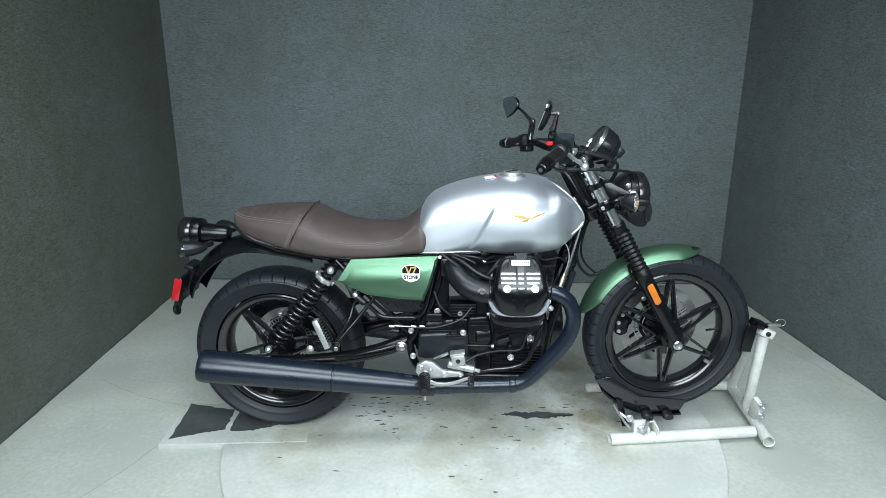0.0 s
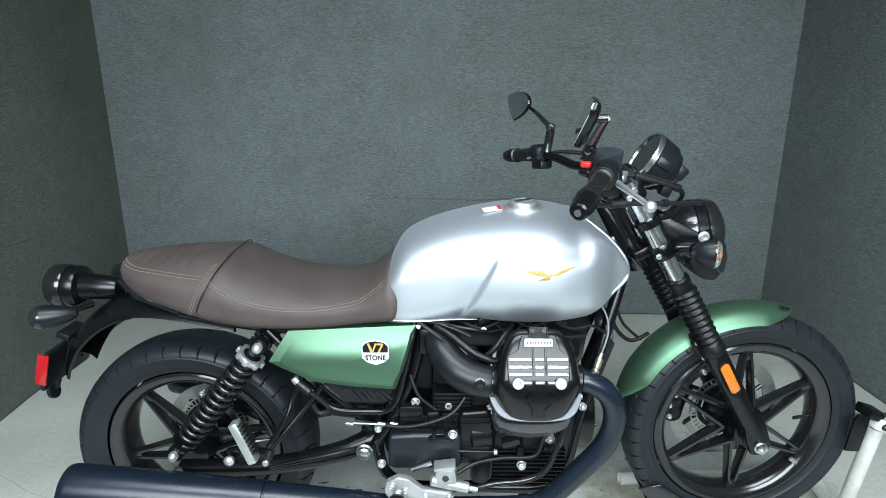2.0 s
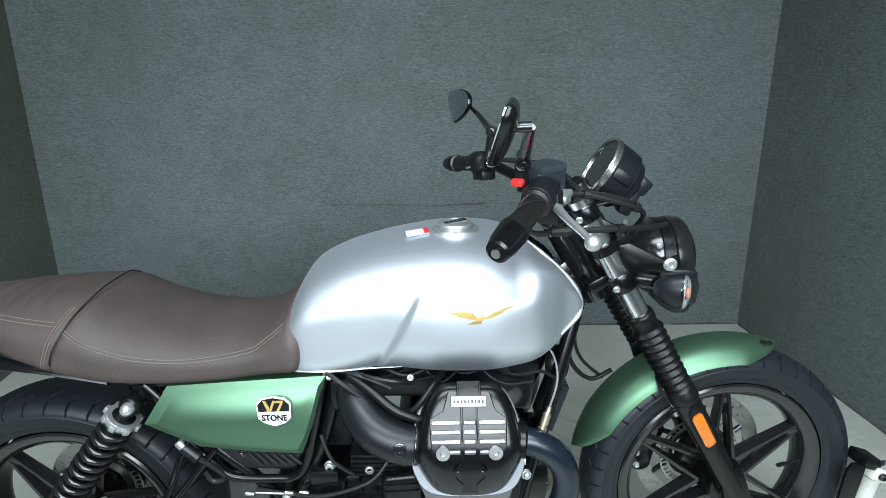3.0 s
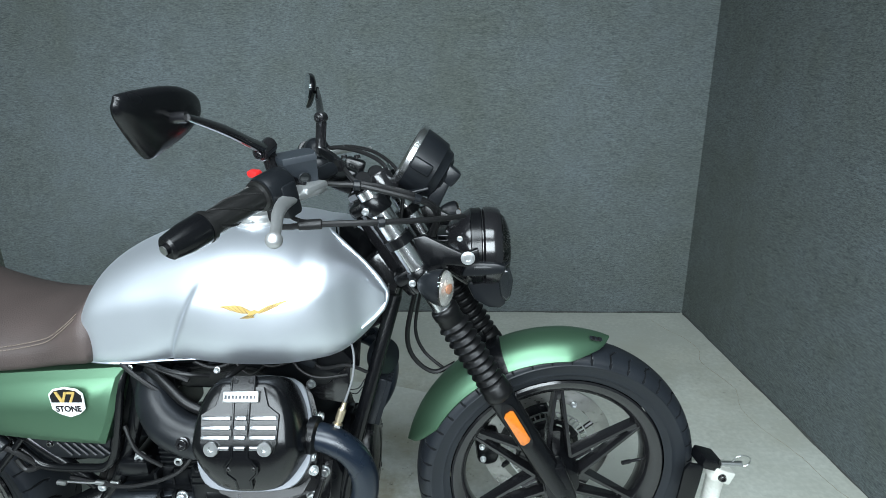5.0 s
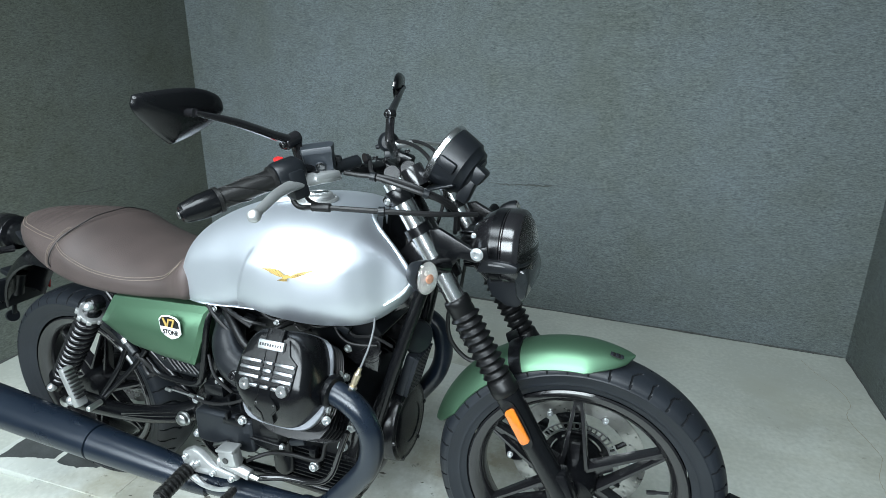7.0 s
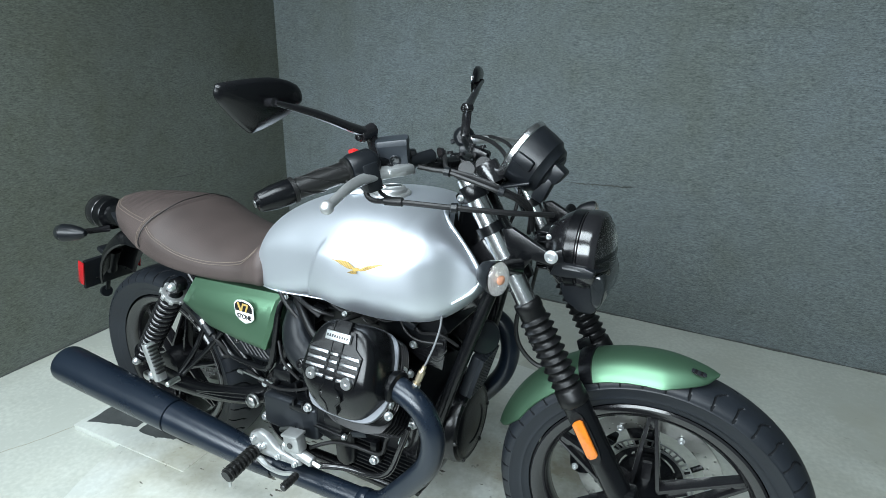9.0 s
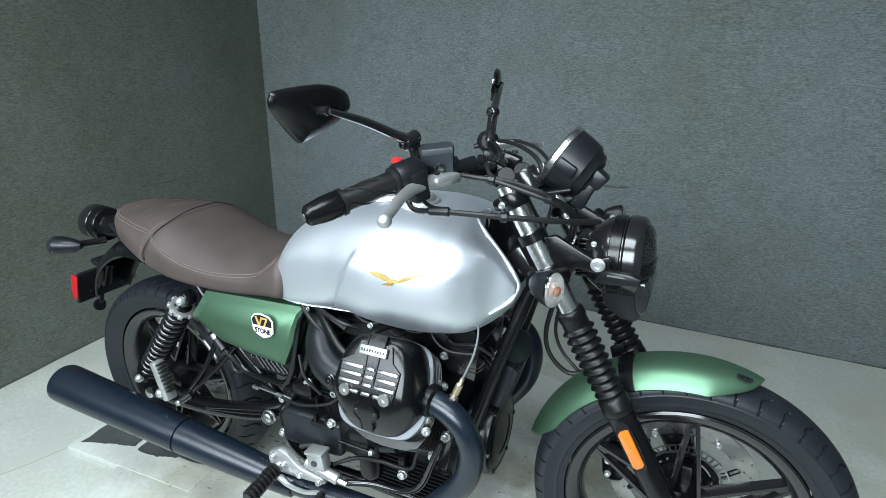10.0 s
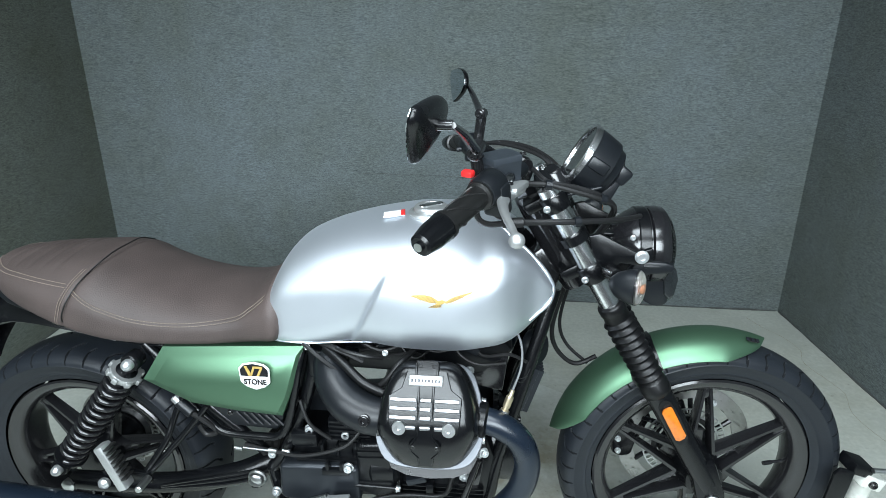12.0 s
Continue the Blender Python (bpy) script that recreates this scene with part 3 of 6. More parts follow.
def emblem(side):
    ob = None
    def drawn(*pts):
        return [(0.829 + (a - 72) * 0.000328, 0.9005 - (b - 130) * 0.00038) for a, b in pts]

    shapes = [
        drawn((72, 130), (112, 129), (150, 124), (190, 123), (222, 130), (248, 143), (264, 154), (248, 160), (214, 160), (186, 154), (150, 143), (108, 134)),
        drawn((288, 158), (314, 142), (345, 128), (385, 119), (452, 112), (436, 119), (400, 129), (368, 141), (334, 154), (304, 161)),
        drawn((258, 151), (278, 144), (298, 150), (290, 160), (268, 167), (278, 179), (240, 184), (204, 182), (224, 174), (246, 165))]
    for s in shapes:
        bm = on_tank(s, side)
        if ob is None:
            ob = part("emblem", bm, GOLD, tank, "gold winged emblem")
        else:
            part("emblem_wing", bm, GOLD, ob)
    for k in range(5):
        for a, b in (drawn((120 + 24 * k, 131 - k), (166 + 20 * k, 150 + 3 * k)), drawn((310 + 18 * k, 157 - 5 * k), (352 + 20 * k, 132 - 5 * k)), drawn((206 + 14 * k, 184 - k), (236 + 11 * k, 172 - 2 * k))):
            part("emblem_line", tube([(x + 0.01, side * (tank_y(x + 0.01, z) + 0.0036), z) for x, z in (a, b)], 0.0005, 5, 2), BRONZE, ob)


emblem(-1)
emblem(1)

# seat
SEAT = [
    (-0.108, 0.852, 0.868, 0.052), (-0.100, 0.834, 0.880, 0.070), (-0.075, 0.816, 0.884, 0.093), (-0.020, 0.796, 0.890, 0.122), (0.080, 0.766, 0.895, 0.152),
    (0.165, 0.748, 0.893, 0.167), (0.226, 0.739, 0.864, 0.166), (0.312, 0.735, 0.835, 0.160), (0.410, 0.737, 0.823, 0.152),
    (0.487, 0.744, 0.834, 0.149), (0.530, 0.749, 0.864, 0.157), (0.552, 0.752, 0.882, 0.163), (0.568, 0.762, 0.872, 0.162), (0.577, 0.790, 0.846, 0.150)]


def seat_y(x, z):
    b, t, h = (column(SEAT, x, k) for k in (1, 2, 3))
    zm = b + (t - b) * 0.4
    f, e = ((z - zm) / (t - zm), 2.2) if z > zm else ((zm - z) / (zm - b + 0.008), 4.6)
    return h * max(0.0, 1 - min(1, f) ** e) ** (1 / e)


seat_rings = []
for k in range(131):
    x = -0.108 + 0.685 * k / 130
    b, t, h = (column(SEAT, x, i) for i in (1, 2, 3))
    ring = []
    for y, z in section(b - 0.008, t, h, 0.4, 2.2, 4.6, 72):
        up = step(z, b + (t - b) * 0.75, t)
        for c in (-0.06, -0.025, 0.01, 0.045, 0.08):
            z -= 0.005 * up * math.exp(-(((x - c - 0.02 * (z - 0.9)) / 0.0045) ** 2))
        seam = 0.098 + (z - 0.751) * 0.5
        d = math.exp(-(((x - seam) / 0.0045) ** 2))
        y -= math.copysign(0.004 * d, y) if abs(y) > 0.03 else 0
        z -= 0.004 * d * up
        ring.append((x, y, z))
    seat_rings.append(ring)
seat = part("seat", skin(bmesh.new(), seat_rings), LEATHER, bike, "brown leather two-part seat with stitching", 60)
for side in (-1, 1):
    top = [(0.098 + (z - 0.751) * 0.5, z) for z in (0.758, 0.79, 0.83, 0.86, 0.88)]
    part("piping", tube([(x, side * (seat_y(x, z) + 0.001), z) for x, z in top] + [(0.175, side * 0.05, 0.8975), (0.176, 0, 0.8995)], 0.0014, 8), PIPING, seat, "black piping across the seat")
    for off in (0.0, 0.0055):
        line = [(0.148, 0.846), (0.206, 0.814), (0.281, 0.790), (0.376, 0.782), (0.472, 0.794), (0.51, 0.815), (0.543, 0.842)]
        pts = smoothed([(x, 0, z + off) for x, z in line], 14)
        bm = bmesh.new()
        for a, b in list(zip(pts, pts[1:]))[::1]:
            c, d = a.lerp(b, 0.12), a.lerp(b, 0.82)
            rod((c.x, side * (seat_y(c.x, c.z) + 0.0006), c.z), (d.x, side * (seat_y(d.x, d.z) + 0.0006), d.z), 0.0009, 5, bm)
        part("stitching", bm, THREAD, seat, "pale tan stitching")
    line = [(-0.1, 0.872), (-0.06, 0.865), (0.0, 0.862), (0.07, 0.858), (0.128, 0.855)]
    for off in (0.0, 0.0055):
        pts = smoothed([(x, 0, z + off) for x, z in line], 14)
        bm = bmesh.new()
        for a, b in zip(pts, pts[1:]):
            c, d = a.lerp(b, 0.12), a.lerp(b, 0.82)
            rod((c.x, side * (seat_y(c.x, c.z) + 0.0006), c.z), (d.x, side * (seat_y(d.x, d.z) + 0.0006), d.z), 0.0009, 5, bm)
        part("stitching", bm, THREAD, seat)
    for off in (-0.012, -0.018):
        pts = smoothed([(0.098 + (z - 0.751) * 0.5 + off, 0, z) for z in (0.765, 0.8, 0.84, 0.865, 0.88)], 8)
        bm = bmesh.new()
        for a, b in zip(pts, pts[1:]):
            c, d = a.lerp(b, 0.12), a.lerp(b, 0.82)
            rod((c.x, side * (seat_y(c.x, c.z) + 0.0006), c.z), (d.x, side * (seat_y(d.x, d.z) + 0.0006), d.z), 0.0008, 5, bm)
        part("stitching", bm, THREAD, seat)
part("seat_base", plate([(-0.1, 0.84), (-0.02, 0.79), (0.1, 0.755), (0.22, 0.732), (0.4, 0.73), (0.54, 0.745), (0.5, 0.72), (0.2, 0.715), (0.05, 0.745), (-0.06, 0.79)], -0.1, 0.1, 0.006), PLASTIC, seat)


# mudguards
def fender(centre, r, a0, a1, half, drop, tip, n=48, m=22, thick=0.003):
    """A curved blade round a wheel from angle a0 to a1, narrowing at its ends."""
    outer, inner = [], []
    for i in range(n + 1):
        f = i / n
        a = radians(a0 + (a1 - a0) * f)
        w = half * min(1, (max(0.0, f) / tip) ** 0.5 if f < tip else 1, (max(0.0, 1 - f) / tip) ** 0.5 if f > 1 - tip else 1)
        w = max(w, half * 0.06)
        ro, ri = [], []
        for j in range(m + 1):
            s = -1 + 2 * j / m
            th = s * 1.28
            y = w * math.sin(th) / math.sin(1.28)
            fall = drop * (1 - math.cos(th)) / (1 - math.cos(1.28)) * (w / half)
            ro.append((centre.x + (r - fall) * math.cos(a), centre.y + y, centre.z + (r - fall) * math.sin(a)))
            ri.append((centre.x + (r - fall - thick) * math.cos(a), centre.y + y * 0.96, centre.z + (r - fall - thick) * math.sin(a)))
        outer.append(ro + ri[::-1])
    return skin(bmesh.new(), outer)


front_fender = part("front_mudguard", fender(FRONT + Vector((0, 0, 0.0)), 0.338, 168, 73, 0.064, 0.04, 0.16), GREEN, bike, "metallic green front mudguard")
part("mudguard_brace", fender(FRONT, 0.3425, 118, 112.5, 0.067, 0.043, 1e-6, 12), SATIN, front_fender, "black brace across the mudguard")
tag_a = radians(79)
part("mudguard_badge", block((0.021, 0.011, 0.0016), pose(FRONT.x + 0.3365 * math.cos(tag_a), -0.027, FRONT.z + 0.3365 * math.sin(tag_a), 22, 11, 0), 0.0008), BLACK, front_fender, "small dark metal badge")
for k in range(3):
    part("badge_bar", block((0.006, 0.008, 0.0022), pose(FRONT.x + 0.3365 * math.cos(tag_a) - 0.01 + 0.01 * k, -0.0275, FRONT.z + 0.3375 * math.sin(tag_a) + 0.002 - 0.002 * k, 22, 11, 0), 0.0005), ENGINE_GREY, front_fender)
for side in (-1, 1):
    part("mudguard_stay", plate([(1.275, 0.69), (1.30, 0.71), (1.335, 0.63), (1.325, 0.61), (1.285, 0.66)], side * 0.072, side * 0.082, 0.002), SATIN, front_fender)
    bolt((1.298, side * 0.083, 0.672), (0, side, 0), front_fender)
    bolt((1.318, side * 0.083, 0.632), (0, side, 0), front_fender, s=0.8)

# fork: legs raked along DOWN
TOP = Vector((1.080, 0, 1.082))
DOWN = Vector((0.503, 0, -0.864)).normalized()


def along(s, y=0.0, out=0.0):
    """A place s metres down the fork's line, out metres before it."""
    q = TOP + DOWN * s + Vector((0.864, 0, 0.503)) * out
    return Vector((q.x, y, q.z))


for side in (-1, 1):
    y = 0.108 * side
    m = basis(along(0, y), DOWN)
    leg = part("fork_leg", turned([(0.0001, 0.46), (0.024, 0.46), (0.0265, 0.47), (0.0265, 0.52), (0.0255, 0.6), (0.0255, 0.73), (0.023, 0.765), (0.0001, 0.768)], m, 28), SATIN, bike, "black fork leg with rubber gaiter")
    part("stanchion", turned([(0.0001, 0.012), (0.02, 0.012), (0.02, 0.47), (0.0001, 0.47)], m, 28), HARD_CHROME, leg, "chromed upper fork tube")
    part("fork_cap", turned([(0.0001, 0.012), (0.008, 0.012), (0.01, 0.014), (0.017, 0.014), (0.0195, 0.018), (0.0195, 0.026), (0.0001, 0.026)], m, 24), STEEL, leg)
    prof = [(0.0205, 0.27), (0.025, 0.271), (0.0265, 0.275), (0.0265, 0.288), (0.0245, 0.29), (0.0255, 0.303)]
    for k in range(9):
        h = 0.305 + k * 0.0165
        big, low = 0.0312 - 0.0003 * k, 0.0238 - 0.0002 * k
        prof += [(low, h), (low + 0.0012, h + 0.0025), (big - 0.0008, h + 0.0065), (big, h + 0.0075), (big - 0.0008, h + 0.0085), (low + 0.0012, h + 0.0125), (low, h + 0.015)]
    prof += [(0.026, 0.455), (0.0285, 0.458), (0.0285, 0.472), (0.0295, 0.474), (0.0295, 0.488), (0.026, 0.49)]
    part("gaiter", turned(prof, m, 32), GAITER, leg, "ribbed black rubber gaiter", 70)
    part("clamp_ring", turned([(0.0205, 0.108), (0.027, 0.109), (0.027, 0.127), (0.0205, 0.128)], m, 28), SATIN, leg)
    foot = plate([(along(0.69).x - 0.02, along(0.69).z + 0.01), (along(0.69).x + 0.03, along(0.69).z + 0.02), (FRONT.x + 0.027, FRONT.z + 0.012), (FRONT.x + 0.022, FRONT.z - 0.024), (FRONT.x - 0.018, FRONT.z - 0.026), (FRONT.x - 0.032, FRONT.z + 0.005)], y - 0.02, y + 0.02, 0.007)
    part("axle_clamp", foot, SATIN, leg)
    nut = turned([(0.016, 0), (0.016, 0.006), (0.0125, 0.008), (0.0125, 0.014), (0.008, 0.015), (0.007, 0.009), (0.0001, 0.009)], basis((FRONT.x, y + side * 0.018, FRONT.z), (0, side, 0)), 24)
    part("axle_nut", nut, STEEL, leg)
    if side < 0:
        at = along(0.555, y - 0.027)
        refl = rounded([(-0.012, -0.04), (-0.012, 0.042), (0.012, 0.05), (0.012, -0.032)], 4)
        mm = Matrix.Translation(at) @ pose(0, 0, 0, 0, -29, 0)
        base = part("reflector_base", plate(rounded([(-0.013, -0.045), (-0.013, 0.045), (0.013, 0.05), (0.013, -0.04)], 4), 0.0, 0.006, 0, mm), SATIN, leg)
        part("reflector", plate([(-0.0115, -0.034), (-0.0115, 0.036), (-0.006, 0.041), (0.006, 0.043), (0.0115, 0.04), (0.0115, -0.032), (0.006, -0.037), (-0.006, -0.039)], -0.006, 0.0, 0.0015, mm), AMBER, leg, "amber fork reflector")
axle = rod((FRONT.x, -0.11, FRONT.z), (FRONT.x, 0.11, FRONT.z), 0.011, 16)
part("axle", axle, STEEL, front_wheel).matrix_basis = front_wheel.matrix_basis.inverted()

# yokes and headstock
for s, deep, name in ((0.042, 0.03, "upper_yoke"), (0.195, 0.034, "lower_yoke")):
    bm = bmesh.new()
    m = basis(along(s), DOWN, (0, 1, 0))
    for side in (-1, 1):
        turned([(0.0202, -deep / 2), (0.0235, -deep / 2), (0.025, -deep / 2 + 0.002), (0.025, deep / 2 - 0.002), (0.0235, deep / 2), (0.0202, deep / 2)], basis(along(s, 0.108 * side), DOWN), 28, bm, closed=True)
    block((0.08, 0.16, deep * 0.8), basis(along(s, 0, -0.02), DOWN, (0, 1, 0)), 0.008, bm)
    yoke = part(name, bm, SATIN, bike)
    for side in (-1, 1):
        bolt(along(s, 0.13 * side, -0.018), (0, side, 0), yoke, s=0.7)
part("steering_head", turned([(0.0001, 0.0), (0.028, 0.0), (0.03, 0.01), (0.03, 0.21), (0.028, 0.22), (0.0001, 0.22)], basis(along(0.03, 0, -0.045), DOWN), 24), BLACK, bike)
part("steering_nut", turned([(0.022, 0.0), (0.022, -0.012), (0.016, -0.016), (0.016, -0.024), (0.0001, -0.025)], basis(along(0.03, 0, -0.045), DOWN), 6), BLACK, bike)
for q in ((1.098, -0.058, 1.088), (1.078, -0.092, 1.083)):
    part("key_head", turned([(0.0001, -0.003), (0.0155, -0.003), (0.017, -0.001), (0.017, 0.001), (0.0155, 0.003), (0.0001, 0.003)], basis(q, (0.35, -0.85, 0.35)), 24), SATIN, bike, "black plastic key head")
part("key_blade", rod((1.09, -0.062, 1.076), (1.084, -0.058, 1.05), 0.0025, 8), STEEL, bike)
part("ignition_lock", turned([(0.026, 0.02), (0.026, -0.018), (0.024, -0.022), (0.015, -0.022), (0.013, -0.018), (0.0001, -0.018)], basis(along(0.024, -0.045, 0.015), DOWN), 24), BLACK, bike)
for side in (-1, 1):
    clamp = part("bar_clamp", block((0.04, 0.026, 0.045), pose(1.038, side * 0.05, 1.078, 0, 20, 0), 0.006), SATIN, bike)
    for dx in (-0.013, 0.013):
        bolt((1.034 + dx, side * 0.05, 1.101), (-0.1, 0, 1), clamp, BOLT_DARK)

# handlebar
BAR = [(0.905, -0.415, 1.075), (0.962, -0.318, 1.102), (0.988, -0.25, 1.112), (1.015, -0.17, 1.11), (1.035, -0.1, 1.095), (1.04, 0, 1.088)]
bar_pts = BAR + [(1.03, 0.05, 1.084), (1.005, 0.105, 1.083), (0.968, 0.158, 1.096), (0.94, 0.2, 1.1), (0.9, 0.285, 1.089), (0.868, 0.36, 1.078)]
bar = part("handlebar", tube(bar_pts, 0.0112, 14), SATIN, bike, "black handlebar")
bar.matrix_basis = BARS
for side in (-1, 1):
    a, b = Vector((0.902, -0.430, 1.076)), Vector((0.973, -0.295, 1.109))
    if side > 0:
        a, b = Vector((0.862, 0.372, 1.075)), Vector((0.924, 0.232, 1.096))
    d = (b - a).normalized()
    m = basis(a, d)
    L = (b - a).length
    part("bar_end", turned([(0.0001, 0.0), (0.0065, 0.0), (0.0065, 0.003), (0.012, 0.003), (0.0155, 0.006), (0.0195, 0.03), (0.0205, 0.052), (0.0195, 0.058), (0.0001, 0.058)], m, 24), SATIN, bar, "black bar-end weight")
    part("bar_end_screw", turned([(0.0001, -0.0012), (0.006, -0.0012), (0.006, 0.002)], m, 14), STEEL, bar)
    prof = [(0.021, 0.058), (0.021, 0.064), (0.0165, 0.066)]
    prof += [(0.0168, 0.07), (0.0172, L - 0.006), (0.022, L - 0.004), (0.022, L), (0.012, L)]
    grip = part("grip", turned(prof, m, 28), GRIP, bar, "black rubber grip with slanted ribs")
    for k in range(4):
        bm = bmesh.new()
        pts = [m @ Vector((0.0172 * math.cos(t * 2.6 + k * 1.6), 0.0172 * math.sin(t * 2.6 + k * 1.6), 0.07 + t * (L - 0.078))) for t in (i / 14 for i in range(15))]
        part("grip_rib", tube(pts, 0.0016, 6, 2, bm), GRIP, grip)
    # switch housing
    c = a + d * (L + 0.028)
    house = turned([(0.018, -0.028), (0.0235, -0.026), (0.0255, -0.02), (0.0255, 0.014), (0.022, 0.02), (0.016, 0.026)], basis(c, d), 28)
    block((0.036, 0.05, 0.03), basis(c + Vector((0.012, 0, -0.016)), d), 0.006, house)
    sw = part("switch_housing", house, PLASTIC, bar, "black switch housing")
    if side < 0:
        part("kill_switch", block((0.02, 0.014, 0.011), Matrix.Translation(Vector((0.953, -0.25, 1.131))) @ basis((0, 0, 0), d).to_3x3().to_4x4() @ pose(0, 0, 0, 90, 0, 0), 0.004), RED, sw, "red engine stop switch")
    else:
        bm = bmesh.new()
        block((0.03, 0.02, 0.05), basis(c + Vector((0.005, 0, -0.03)), d), 0.004, bm)
        rod(c + Vector((-0.02, 0, -0.01)), c + Vector((-0.034, 0, -0.014)), 0.006, 10, bm)
        part("switch_block", bm, PLASTIC, sw)
        # clutch lever beyond
        lev = tube([(0.962, 0.19, 1.096), (0.99, 0.205, 1.098), (1.012, 0.235, 1.096), (1.026, 0.275, 1.09), (1.035, 0.3, 1.086), (1.037, 0.306, 1.085)], [0.011, 0.011, 0.0085, 0.006, 0.006, 0.008], 12, flat=0.7)
        part("clutch_lever", lev, ALLOY, bar, "silver clutch lever")

# brake lever, reservoir
lever = tube([(1.036, -0.195, 1.1), (1.03, -0.222, 1.103), (1.014, -0.248, 1.102), (1.006, -0.285, 1.1), (1.008, -0.332, 1.096), (1.018, -0.38, 1.088), (1.023, -0.405, 1.083)], [0.008, 0.012, 0.0125, 0.0105, 0.0085, 0.0075, 0.0068], 14, flat=0.65)
lev = part("brake_lever", lever, ALLOY, bar, "silver brake lever with ball end")
part("lever_ball", turned([(0.0105 * math.sin(math.pi * k / 10) + 1e-4, -0.0105 * math.cos(math.pi * k / 10)) for k in range(11)], pose(1.024, -0.411, 1.082), 20), ALLOY, lev)
part("lever_pivot", block((0.034, 0.05, 0.012), pose(1.022, -0.222, 1.105, 4, 0, -25), 0.004), ALLOY, lev)
bolt((1.016, -0.235, 1.109), (0, 0, 1), lev, BOLT_DARK)
rm = pose(1.002, -0.2, 1.119, 3, -6, 30)
res = bmesh.new()
box = [(-0.027, -0.024), (0.027, -0.024), (0.031, -0.012), (0.031, 0.014), (0.024, 0.024), (-0.024, 0.024), (-0.031, 0.014), (-0.031, -0.012)]
skin(res, [[rm @ Vector((x * k * 0.9, y * k, h)) for x, y in box] for k, h in ((0.84, -0.029), (0.9, -0.026), (1.0, 0.022), (1.04, 0.024), (1.04, 0.031), (1.0, 0.0335))])
reservoir = part("brake_reservoir", res, GREY_PLASTIC, bar, "black brake fluid reservoir", 25)
sg = rm @ pose(0.002, -0.022, 0.0, 94, 0, 0)
part("sight_glass", turned([(0.0095, -0.002), (0.0095, 0.002), (0.0075, 0.0025), (0.0065, 0.001), (0.0001, 0.001)], sg, 20), SMOKED, reservoir)
part("sight_glass_rim", turned([(0.0085, 0.001), (0.0098, 0.002), (0.0098, 0.0032), (0.0085, 0.0036)], sg, 20, closed=True), ENGINE_GREY, reservoir)
part("master_body", rod((1.0, -0.2, 1.103), (1.04, -0.128, 1.116), 0.012, 16, bevel=0.003), PLASTIC, reservoir)
part("bar_clamp", block((0.03, 0.024, 0.034), pose(1.008, -0.165, 1.112, 0, 0, 30), 0.005), PLASTIC, reservoir)
bolt((1.046, -0.118, 1.118), (0.5, 0.8, 0.1), reservoir, BOLT_DARK, 1.4)


